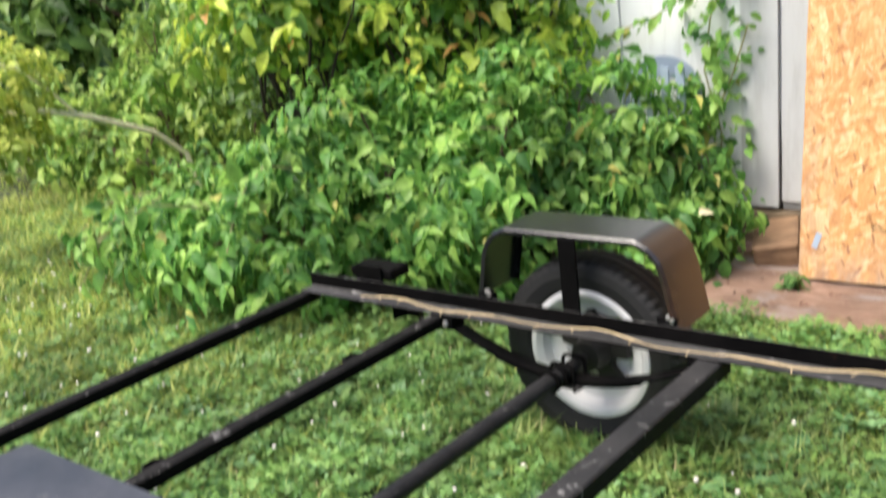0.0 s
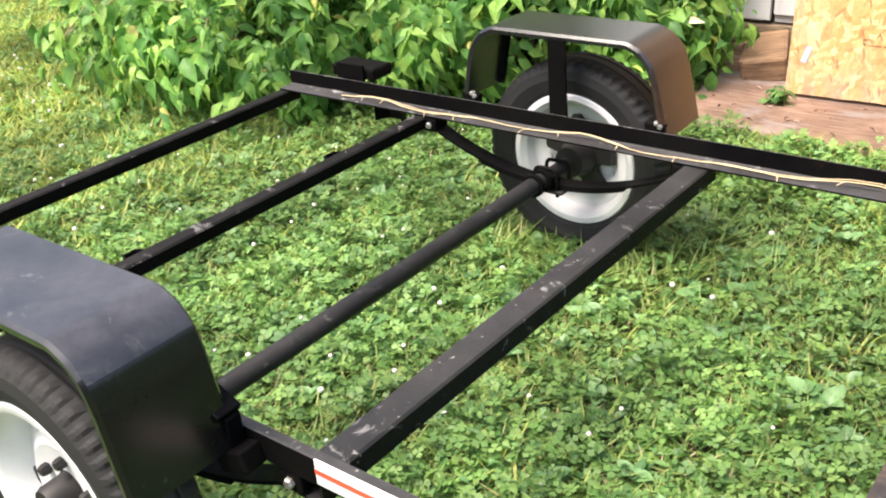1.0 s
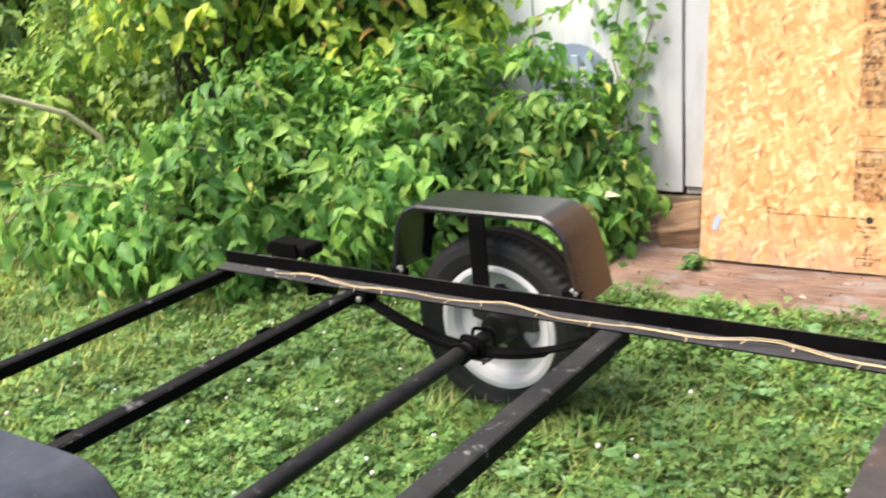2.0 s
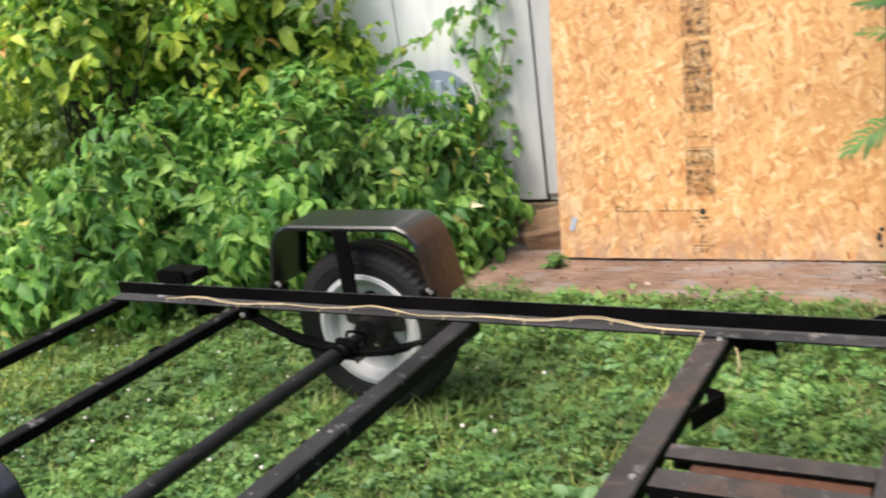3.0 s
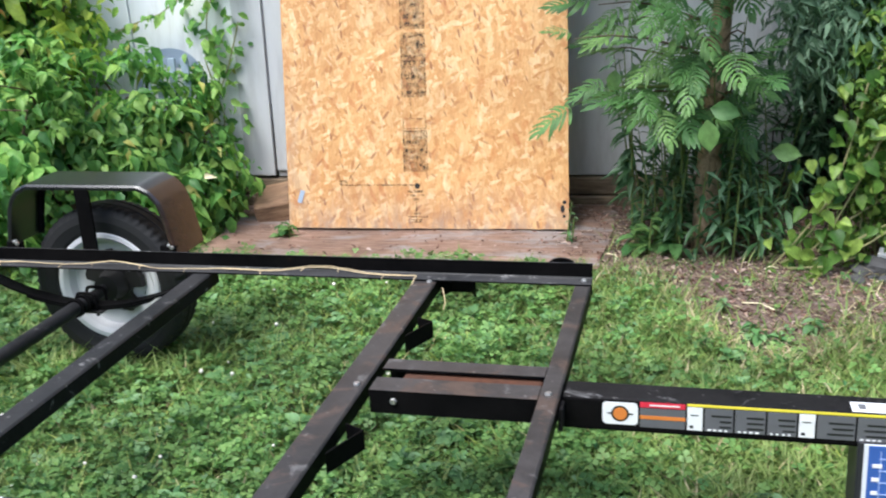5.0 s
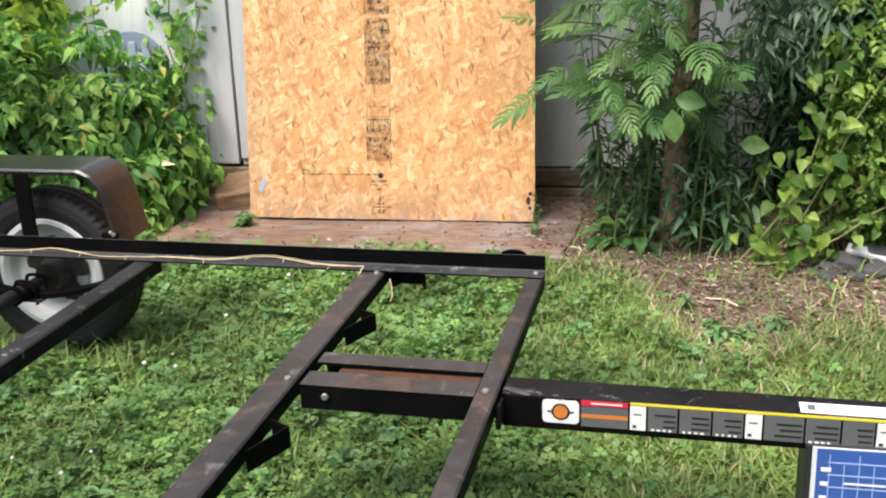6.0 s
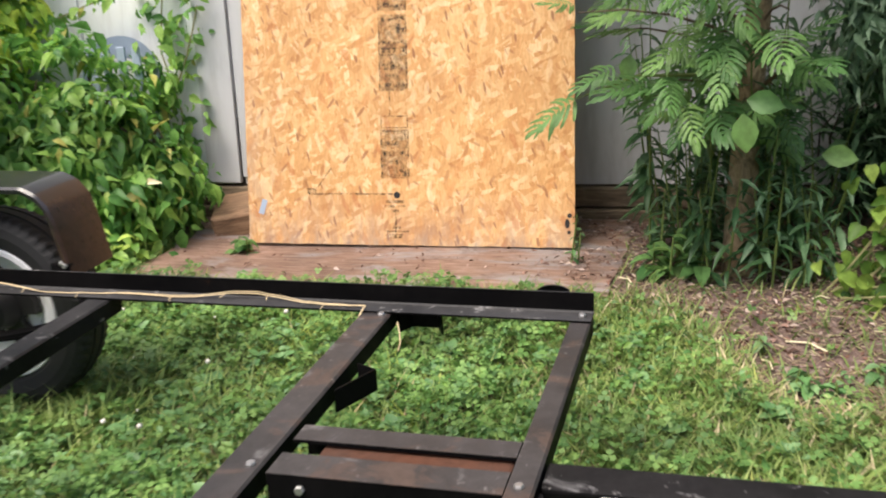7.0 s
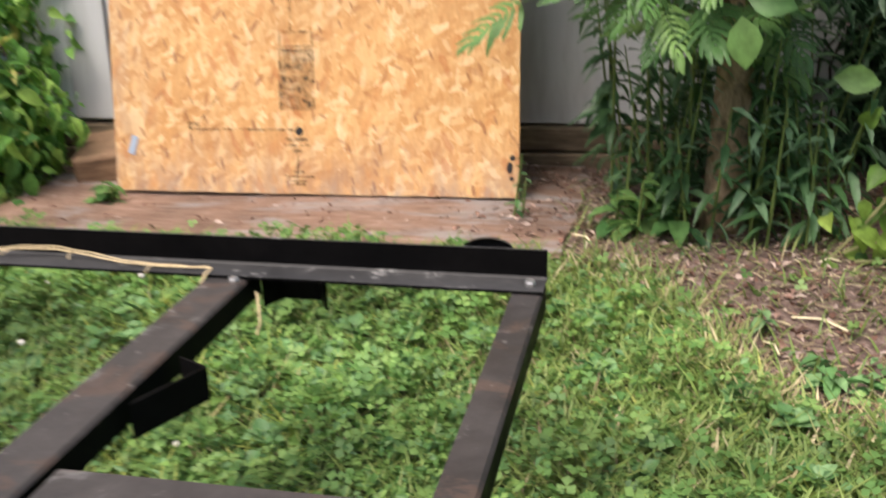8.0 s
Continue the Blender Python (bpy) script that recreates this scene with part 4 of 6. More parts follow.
def wheel(side):
    """Tyre with ribbed shoulders on a white steel rim."""
    y = 0.122 if side > 0 else NEAR - 0.122
    s = 1 if side > 0 else -1
    root = new("wheel")
    root.parent = trailer
    root.location = (0, y - MID_Y, 0.259)
    R = 0.259
    half = [(0.172, 0.046), (0.185, 0.056), (0.215, 0.064), (0.236, 0.061), (0.248, 0.055), (0.254, 0.050), (0.2575, 0.040), (0.2585, 0.024), (0.2585, 0.021), (0.253, 0.019), (0.253, 0.014), (0.259, 0.012), (R, 0.0)]
    prof = half + [(r_, -y_) for r_, y_ in half[::-1][1:]]
    notch = {4, 5, 6, len(prof) - 5, len(prof) - 6, len(prof) - 7}
    part("tyre", lathe(prof, 240, lambda i, k: 0.986 if (k in notch and i % 4 in (0, 1)) else 1.0), RUBBER, root, "black ribbed trailer tyre")
    rim_prof = [(0.034, 0.012), (0.060, 0.014), (0.085, 0.020), (0.105, 0.006), (0.128, -0.002), (0.138, 0.020), (0.150, 0.045), (0.160, 0.052), (0.173, 0.053), (0.176, 0.048), (0.172, 0.044), (0.158, 0.040), (0.150, 0.0), (0.158, -0.040), (0.172, -0.044), (0.176, -0.048), (0.173, -0.053), (0.160, -0.052), (0.147, -0.04), (0.141, -0.010), (0.128, -0.010), (0.105, -0.002), (0.085, 0.012), (0.060, 0.006), (0.034, 0.004), (0.034, 0.012)]
    part("rim", lathe([(a, s * b) for a, b in rim_prof], 72), RIM_PAINT, root, "white painted steel rim", True)
    for k in range(5):
        a = 2 * math.pi * (k + 0.2) / 5
        bm = lathe([(0.0001, s * 0.030), (0.008, s * 0.030), (0.010, s * 0.024), (0.010, s * 0.010)], 6)
        part("lug_nut", moved(bm, 0.057 * math.cos(a), 0, 0.057 * math.sin(a)), HUB_IRON, root)
        bm = lathe([(0.0001, s * 0.0065), (0.019, s * 0.0065), (0.019, s * 0.0)], 16)
        a += math.pi / 5
        part("rim_slot", moved(bm, 0.116 * math.cos(a), 0, 0.116 * math.sin(a)), HUB_IRON, root, "dark slot in the rim")
    ragged = random.Random(4)
    bumps = [(1.24 if math.sin(5 * 2 * math.pi * i / 60 + 0.6) > -0.1 else 0.72) * ragged.uniform(0.93, 1.07) for i in range(60)]
    part("hub_flange", lathe([(0.0001, -s * 0.022), (0.080, -s * 0.022), (0.084, -s * 0.004)], 60, lambda i, k: bumps[i % 60] if k else 1.0), HUB_IRON, root, "greasy black lobed flange")
    part("hub", lathe([(0.0001, s * 0.060), (0.026, s * 0.060), (0.030, s * 0.05), (0.031, s * 0.012), (0.050, s * 0.004), (0.050, -s * 0.03), (0.042, -s * 0.045), (0.040, -s * 0.07), (0.0001, -s * 0.07)], 24), HUB_IRON, root, "greasy black hub", True)
    return root


wheel(1)
wheel(-1)

# axle, springs and their clamps
tpart("axle", sweep([(AXLE_X, y, 0.259) for y in (NEAR - 0.04, NEAR + 0.05, NEAR + 0.06, -0.06, -0.05, 0.04)], [0.018, 0.018, 0.021, 0.021, 0.018, 0.018], 20), AXLE_STEEL, smooth=True)
for yc in (-0.075, -0.11, NEAR + 0.075, NEAR + 0.11):
    tpart("axle_collar", moved(lathe([(0.02, -0.006), (0.029, -0.006), (0.029, 0.006), (0.02, 0.006)], 20), AXLE_X, yc, 0.259), BLACK_STEEL)
for y in (-0.028, NEAR + 0.028):
    arc = [(AXLE_X - 0.36 + 0.72 * k / 24, y, 0.243 + 0.095 * (2 * k / 24 - 1) ** 2) for k in range(25)]
    for lift, a, b, t in ((0.0, 0, 25, 0.007), (0.008, 5, 20, 0.006)):
        prof = [(px, pz - lift) for px, _, pz in arc[a:b]] + [(px, pz - lift - t) for px, _, pz in arc[a:b][::-1]]
        tpart("leaf_spring", extruded(prof, "y", y - 0.022, y + 0.022), BLACK_STEEL)
    for k in (0, 24):
        px, _, pz = arc[k]
        tpart("spring_hanger", boxed(px - 0.022, px + 0.022, y - 0.026, y + 0.026, pz - 0.018, 0.356, bevel=0.004), BLACK_STEEL)
        tpart("bolt", bolt(px, y - 0.028, pz, "-y", 0.009), ZINC)
    tpart("spring_plate", boxed(AXLE_X - 0.05, AXLE_X + 0.05, y - 0.035, y + 0.035, 0.222, 0.231, bevel=0.003), HUB_IRON)
    for dx in (-0.032, 0.032):
        for dy in (-0.027, 0.027):
            tpart("u_bolt", sweep(rounded([(AXLE_X + dx, y + dy, 0.214), (AXLE_X + dx, y + dy, 0.284), (AXLE_X, y + dy, 0.285)], 0.02), 0.005, 7), BLACK_STEEL)

# tail lamp on the far rail and the front marker lamp
lamp = tpart("tail_lamp", boxed(-2.27, -2.11, 0.012, 0.095, 0.404, 0.440, bevel=0.008), BLACK_STEEL, "black boxy tail lamp")
tpart("lens", boxed(-2.273, -2.2695, 0.018, 0.089, 0.409, 0.435, bevel=0.001), AMBER, parent=lamp)
tpart("lamp_bracket", boxed(-2.24, -2.14, 0.002, 0.0115, 0.34, 0.45, bevel=0.002), BLACK_STEEL, parent=lamp)
bm = lathe([(0.0001, 0.018), (0.024, 0.016), (0.032, 0.008), (0.033, 0.0)], 20)
bmesh.ops.scale(bm, vec=(1.1, 1.0, 0.55), verts=bm.verts)
tpart("marker_lamp", moved(bm, -0.083, 0.001, 0.399), HUB_IRON, "small dark marker lamp")


def build_cord():
    r = random.Random(9)
    pts = []
    n = 60
    for k in range(n + 1):
        u = k / n
        x = -2.20 + 1.72 * u
        y = -0.030 + 0.014 * math.sin(9 * u) * math.sin(23 * u + 1) + r.uniform(-0.002, 0.002)
        z = 0.3665 + 0.010 * max(0, math.sin(17 * u)) ** 2 + r.uniform(0, 0.0015)
        pts.append((x, y, z))
    bm = sweep(pts, 0.0014, 6)
    for lo, hi, off in ((2, 17, 0.007), (20, 33, -0.006), (38, 60, 0.008)):
        sweep([(x, y + off * math.sin(math.pi * (k - lo) / (hi - lo)) + r.uniform(-0.002, 0.002), z + 0.001) for k, (x, y, z) in enumerate(pts) if lo <= k <= hi], 0.0010, 5, bm)
    for k in (3, 6, 11, 14, 22, 25, 31, 36, 44, 49, 52, 57):
        x, y, z = pts[k]
        a = r.uniform(-0.9, 0.9)
        sweep([(x, y, z), (x + 0.012 * math.sin(a), y - 0.012, z + 0.003), (x + 0.026 * math.sin(a), y - 0.022, z - 0.003)], 0.0011, 5, bm)
    sweep([(-0.475, -0.045, 0.371), (-0.478, -0.058, 0.366), (-0.484, -0.075, 0.350), (-0.492, -0.095, 0.325)], 0.0018, 6, bm)
    sweep([(-0.396, -0.075, 0.350), (-0.388, -0.09, 0.335), (-0.384, -0.10, 0.315), (-0.388, -0.106, 0.300)], 0.0016, 6, bm)
    ob = part("cord", moved(bm, -AXLE_X, -MID_Y, 0), CORD, None, smooth=True)
    ob.matrix_world = trailer.matrix_world
    tagged(ob, "thin straw-yellow cord lying along the trailer rail", "cord")


build_cord()


def build_carton():
    root = thing("carton", 0.76, -0.61, 0.0, "blue and white printed box propped under the trailer tongue", "box")
    part("body", boxed(-0.18, 0.22, -0.055, 0.055, 0.0, 0.272, bevel=0.004), CARTON_DARK, root)
    part("panel", boxed(-0.168, 0.212, -0.0575, -0.0545, 0.005, 0.268), CARTON_WHITE, root, "pale border")
    face = part("print", boxed(-0.160, 0.208, -0.0595, -0.0570, 0.004, 0.266), BLUE_PRINT, root, "blue printed face with fine white lines")
    r = random.Random(8)
    for k in range(9):
        z = 0.03 + 0.026 * k
        part("print_line", boxed(-0.14, 0.20, -0.0606, -0.0592, z, z + 0.0022), PALE_BLUE, face)
    for k in range(13):
        xx = -0.138 + 0.026 * k
        part("print_line", boxed(xx, xx + 0.0018, -0.0606, -0.0592, 0.01, 0.256 - 0.02 * (k % 2)), PALE_BLUE, face)
    for k in range(7):
        z = 0.04 + 0.03 * k
        part("print_bar", boxed(-0.152, -0.140 + r.uniform(0, 0.006), -0.0612, -0.0600, z, z + 0.008), STICKER_WHITE, face)
    for k in range(4):
        z = 0.09 + 0.035 * k
        part("print_bar", boxed(-0.11, -0.06 + r.uniform(0, 0.05), -0.0612, -0.0600, z, z + 0.0035), STICKER_WHITE, face)


build_carton()


# ---------------------------------------------------------------- plants
def lump_leaves(lumps, count, size, rnd, droop=0.55, shell=0.55, cluster=7, gaps=None):
    """Twig ends in the outer shell of overlapping lumps (cx, cy, cz, rx, ry, rz), each with a few leaves."""
    lumps = np.array(lumps, float)
    weight = (lumps[:, 3] * lumps[:, 4] * lumps[:, 5]) ** (2 / 3)
    n = count // cluster
    pick = rnd.choice(len(lumps), n, p=weight / weight.sum())
    d = unit(rnd.normal(size=(n, 3)))
    rad = shell + (1.06 - shell) * rnd.random(n) ** 0.6
    wob = 1 + 0.16 * np.sin(7 * d[:, 0] + 3 * pick) * np.cos(6 * d[:, 2] + pick) + 0.10 * np.sin(15 * d[:, 0] - 11 * d[:, 2] + pick) + 0.10 * rnd.normal(size=n) * (rnd.random(n) < 0.25)
    tips = lumps[pick, :3] + d * lumps[pick, 3:] * (rad * wob)[:, None]
    ok = tips[:, 2] > 0.05
    if gaps is not None:
        # holes in the outer leaves, through which the shaded inside shows
        hole = np.array([noise.noise(Vector(p) * 3.6) + 0.5 * noise.noise(Vector(p) * 8.0) for p in tips])
        ok &= (hole > -gaps) | (rad < 0.70)
    tips, d = tips[ok], d[ok]
    out = unit(d + 0.45 * rnd.normal(size=d.shape) + np.array([0, 0, 0.05]))
    # each tip is a short arching twig with leaves in turn on both sides
    m = len(tips)
    side = unit(np.cross(out, np.array([0, 0, 1.0])) + 0.2 * rnd.normal(size=out.shape))
    u = (np.arange(cluster) + 0.5) / cluster
    reach = size * rnd.uniform(1.8, 3.4, m)
    P = tips[:, None] + out[:, None] * (reach[:, None] * (u - 0.4))[..., None] + np.array([0, 0, -1.0]) * (0.55 * reach[:, None] * u**2)[..., None]
    turn = np.where(np.arange(cluster) % 2, 1.0, -1.0)
    D = 0.55 * out[:, None] + side[:, None] * turn[None, :, None] * 0.75 + np.array([0, 0, -droop]) * (0.5 + u)[None, :, None]
    D = D + 0.38 * rnd.normal(size=D.shape)
    N = 0.75 * out[:, None] + np.array([0, 0, 0.75]) + 0.38 * rnd.normal(size=D.shape)
    P, D, N = (P + 0.12 * size * rnd.normal(size=P.shape)).reshape(-1, 3), D.reshape(-1, 3), N.reshape(-1, 3)
    S = size * np.repeat(rnd.uniform(0.55, 1.35, m), cluster) * rnd.uniform(0.65, 1.2, len(P))
    ok = P[:, 2] > 0.03
    return P[ok], frames_of(D, N)[ok], S[ok], tips


def stems_for(lumps, rnd, each, base_z=0.02, thick=0.012):
    bm = bmesh.new()
    for cx, cy, cz, rx, ry, rz in lumps:
        for _ in range(each):
            d = unit(rnd.normal(size=(1, 3)))[0]
            d[2] = abs(d[2])
            tip = np.array([cx, cy, cz]) + d * np.array([rx, ry, rz]) * 0.85
            foot = np.array([cx + rnd.uniform(-0.4, 0.4) * rx, cy + rnd.uniform(-0.3, 0.3) * ry, base_z])
            pts = [foot + (tip - foot) * u + np.array([0, 0, 0.15 * math.sin(math.pi * u)]) + rnd.normal(size=3) * 0.03 * (0 < u < 1) for u in np.linspace(0, 1, 6)]
            sweep(pts, [thick * (1 - 0.75 * u) for u in np.linspace(0, 1, 6)], 5, bm)
    return bm


def shrub(name, label, lumps, count, size, mat, seed, shape=OVATE, stem_each=3, singles=0, near=None, group="", stem_mat=None, droop=0.55, thick=0.012, gaps=None):
    """A shrub: stems, a crown of leaves, and the leaves nearest the lawn as parts of their own."""
    rnd = np.random.default_rng(seed)
    root = thing(name, 0, 0, 0, label, "shrub", group)
    tagged(part("stem_tangle", stems_for(lumps, rnd, stem_each, thick=thick), stem_mat or STEM_BROWN, root, smooth=True), kind="stuff")
    P, R, S, _ = lump_leaves(lumps, count, size, rnd, droop, gaps=gaps)
    sel = np.zeros(len(P), bool)
    if singles:
        sel[np.argsort(np.linalg.norm(P - np.array(near), axis=1))[:singles]] = True
    tagged(scattered("foliage", shape, P[~sel], R[~sel], S[~sel], mat, root), "dense leafy crown", kind="stuff")
    if singles:
        me = mesh_of("leaf", shape[0], shape[1], mat)
        for p, rr, s_ in zip(P[sel], R[sel], S[sel]):
            ob = new("leaf", me)
            ob.matrix_world = Matrix.LocRotScale(p, Matrix(rr.tolist()).to_quaternion(), (s_, s_, s_))
            ob.parent = root
    return root


def trailing_vine(name, label, path, size, seed, mat, shape=OVATE, every=0.03, spread=0.04, per=2, group=""):
    """A climbing stem with leaves in turn along it, each leaf a part."""
    rnd = np.random.default_rng(seed)
    root = thing(name, 0, 0, 0, label, "vine", group)
    pts = [Vector(p) for p in path]
    fine = []
    for i in range(len(pts) - 1):
        m = max(2, int((pts[i + 1] - pts[i]).length / 0.03))
        fine += [pts[i].lerp(pts[i + 1], k / m) for k in range(m)]
    fine.append(pts[-1])
    part("stem", sweep(fine, 0.0035, 5), VINE_STEM, root, smooth=True)
    me = mesh_of("leaf", shape[0], shape[1], mat)
    length, last = 0.0, 0.0
    for i in range(1, len(fine)):
        length += (fine[i] - fine[i - 1]).length
        if length - last > every:
            last = length
            for _ in range(per):
                d = Vector(rnd.normal(size=3)) * 0.6 + Vector((0, -0.5, -0.45))
                p = fine[i] + Vector(rnd.normal(size=3)) * spread
                ob = new("leaf", me)
                rot = Matrix(frames_of(np.array([d]), np.array([[0, -0.8, 0.5]]) + rnd.normal(size=(1, 3)) * 0.3)[0].tolist())
                s_ = size * rnd.uniform(0.6, 1.2)
                ob.matrix_world = Matrix.LocRotScale(p, rot.to_quaternion(), (s_, s_, s_))
                ob.parent = root
    return root


# the overgrown shrub left of the shed door
BUSH = [
    (-2.26, 1.45, 0.36, 0.40, 0.38, 0.46), (-2.06, 1.40, 0.34, 0.25, 0.24, 0.45), (-1.89, 1.38, 0.27, 0.19, 0.20, 0.34), (-2.55, 1.20, 0.40, 0.55, 0.50, 0.50), (-2.95, 0.95, 0.38, 0.60, 0.50, 0.48),
    (-3.35, 0.72, 0.27, 0.62, 0.50, 0.36), (-3.78, 0.86, 0.22, 0.55, 0.46, 0.28), (-4.2, 0.90, 0.17, 0.42, 0.38, 0.24),
    (-3.1, 1.68, 0.85, 0.50, 0.32, 0.60),
]
BUSH_TOP = [
    (-2.70, 1.58, 1.08, 0.32, 0.18, 0.34), (-3.10, 1.52, 1.10, 0.46, 0.28, 0.36), (-3.55, 1.15, 1.24, 0.48, 0.36, 0.34), (-3.95, 1.4, 1.30, 0.40, 0.34, 0.32),
    (-2.9, 1.5, 1.55, 0.5, 0.3, 0.4), (-3.6, 1.5, 1.65, 0.6, 0.4, 0.45),
]
shrub("overgrown_shrub", "dense green overgrown shrub with drooping pointed leaves beside the shed", BUSH, 60000, 0.073, BUSH_LEAF, 11, POINTED, droop=0.75, stem_each=7, singles=280, near=(-2.6, 0.2, 0.5), gaps=0.02)
for k, path in enumerate((
    [(-3.7, 0.70, 0.35), (-3.95, 0.50, 0.48), (-4.12, 0.38, 0.45), (-4.25, 0.32, 0.34)],
    [(-3.4, 0.45, 0.45), (-3.55, 0.22, 0.52), (-3.65, 0.05, 0.42), (-3.70, -0.05, 0.25)],
    [(-3.5, 0.60, 0.40), (-3.70, 0.40, 0.50), (-3.85, 0.26, 0.45), (-3.95, 0.18, 0.32)],
    [(-3.0, 0.55, 0.60), (-2.98, 0.35, 0.66), (-2.95, 0.18, 0.58), (-2.93, 0.08, 0.42)],
)):
    trailing_vine("arching_spray", "loose leafy spray arching out of the overgrown shrub", path, 0.088, 90 + k, BUSH_LEAF, every=0.028, spread=0.035, per=2, group="sprays of the overgrown shrub")
shrub("yellowing_shrub", "taller shrub with yellow-green leaves above the lower growth", BUSH_TOP, 13000, 0.080, YELLOW_LEAF, 12, stem_each=9, stem_mat=STEM_DARK, gaps=-0.12)

# fills the hollow; its shade is put into the dark leaf and stem colours
shrub("shaded_undergrowth", "tangle of stems and leaves coloured dark for the shade in the shrub's hollow", [(-3.85, 1.55, 0.62, 0.42, 0.30, 0.50), (-4.35, 1.75, 0.60, 0.40, 0.30, 0.50), (-3.45, 1.75, 0.55, 0.35, 0.25, 0.45)], 2600, 0.06, DARK_LEAF, 13, stem_each=26, stem_mat=STEM_DARK, thick=0.008)


def build_chair():
    """Faded plastic garden chair, mostly hidden in the leaves."""
    root = thing("garden_chair", -2.09, 1.52, 0.06, "faded blue-grey plastic garden chair hidden in the shrub", "chair")
    bm = bmesh.new()
    arc = [(0.175 * math.cos(a), 0.15 * math.sin(a)) for a in np.linspace(0, math.pi, 17)]
    outer = [(-0.175, -0.10)] + [(-x, z) for x, z in arc] + [(0.175, -0.10)]
    inner = [(x * 0.80, z * 0.42 if z > 0 else z) for x, z in outer]
    lo = [bm.verts.new((x, 0.16 + 0.15 * z, 0.61 + z)) for x, z in outer]
    hi = [bm.verts.new((x, 0.16 + 0.15 * z, 0.61 + z)) for x, z in inner]
    faces = [bm.faces.new((lo[i], lo[i + 1], hi[i + 1], hi[i])) for i in range(len(lo) - 1)]
    bmesh.ops.solidify(bm, geom=faces, thickness=0.012)
    part("back_frame", bm, CHAIR_PLASTIC, root, smooth=True)
    for x in (-0.1, -0.035, 0.035, 0.1):
        part("slat", boxed(x - 0.018, x + 0.018, 0.125, 0.137, 0.42, 0.72, bevel=0.003), CHAIR_PLASTIC, root)
    part("seat", boxed(-0.18, 0.18, -0.10, 0.14, 0.36, 0.38, bevel=0.008), CHAIR_PLASTIC, root)
    for x in (-0.16, 0.16):
        for y in (-0.08, 0.13):
            part("leg", boxed(x - 0.02, x + 0.02, y - 0.02, y + 0.02, 0.0, 0.37, bevel=0.004), CHAIR_PLASTIC, root)
        part("armrest", boxed(x - 0.025, x + 0.025, -0.04, 0.15, 0.44, 0.46, bevel=0.006), CHAIR_PLASTIC, root)


build_chair()

trailing_vine("wall_vine", "green vine climbing the white shed wall", [(-1.90, 1.68, 0.1), (-1.86, 1.72, 0.5), (-1.93, 1.74, 0.75), (-1.90, 1.75, 0.95), (-1.84, 1.75, 1.1), (-1.88, 1.76, 1.5)], 0.060, 21, BUSH_LEAF, every=0.018, spread=0.058, per=6, group="vines on the shed wall")
trailing_vine("wall_vine", "leafy side shoot of the vine beside the wall trim", [(-1.90, 1.72, 0.55), (-1.82, 1.74, 0.72), (-1.77, 1.75, 0.86), (-1.75, 1.75, 0.92)], 0.056, 24, BUSH_LEAF, every=0.02, per=4, group="vines on the shed wall")
trailing_vine("wall_vine", "green vine arching across the white shed wall", [(-2.45, 1.66, 0.86), (-2.23, 1.71, 0.94), (-2.12, 1.72, 0.97), (-2.02, 1.73, 1.03), (-1.93, 1.74, 1.08)], 0.064, 22, BUSH_LEAF, every=0.02, spread=0.014, group="vines on the shed wall")


# the sapling by the shed: trunk, feathery fronds, a few plain leaves
def frond_mesh(seed):
    """A twice-feathered leaf of unit length: a drooping rib, paired side ribs, each fringed with small leaflets, all one piece."""
    r = random.Random(seed)
    n = 10
    lift, curl = r.uniform(0.02, 0.10), r.uniform(0.15, 0.45)
    v, f = [], []
    for i in range(n + 1):
        t = i / n
        z = lift * t - curl * t * t
        v += [(-0.010 * (1.1 - t), t, z), (0.010 * (1.1 - t), t, z)]
        if i:
            f.append((2 * i - 2, 2 * i - 1, 2 * i + 1, 2 * i))
    for i in range(2, n + 1):
        t = i / n
        base_ln, base_ang = 0.50 * math.sin(math.pi * (0.26 + 0.50 * t)), radians(6 + 66 * t * t)
        for sgn in (-1, 1):
            ln, ang = base_ln * r.uniform(0.80, 1.08), base_ang + r.uniform(-0.10, 0.10)
            z0, sag, m = lift * t - curl * t * t, r.uniform(0.2, 0.6), 9
            bend = r.uniform(0.15, 0.45)
            last = 2 * i + (1 if sgn > 0 else 0)
            row = None
            for j in range(m):
                u = (j + 0.35) / (m - 0.65)
                # each side rib curves towards the tip and is fringed by leaflets
                turn = ang + bend * u
                d, w = (sgn * math.cos(turn), math.sin(turn)), (-sgn * math.sin(turn), math.cos(turn))
                px, py, pz = d[0] * ln * u, v[2 * i][1] + d[1] * ln * u, z0 + 0.03 * u - sag * ln * u * u
                half = (0.016, 0.042, 0.032, 0.047, 0.035, 0.045, 0.032, 0.034, 0.010)[j] * r.uniform(0.85, 1.1)
                k = len(v)
                v += [(px - w[0] * half, py - w[1] * half, pz - 0.012), (px, py, pz), (px + w[0] * half, py + w[1] * half, pz - 0.012)]
                if row is None:
                    f += [(last, k + 1, k), (last, k + 2, k + 1)]
                else:
                    f += [(row, row + 1, k + 1, k), (row + 1, row + 2, k + 2, k + 1)]
                row = k
    return np.array(v), f


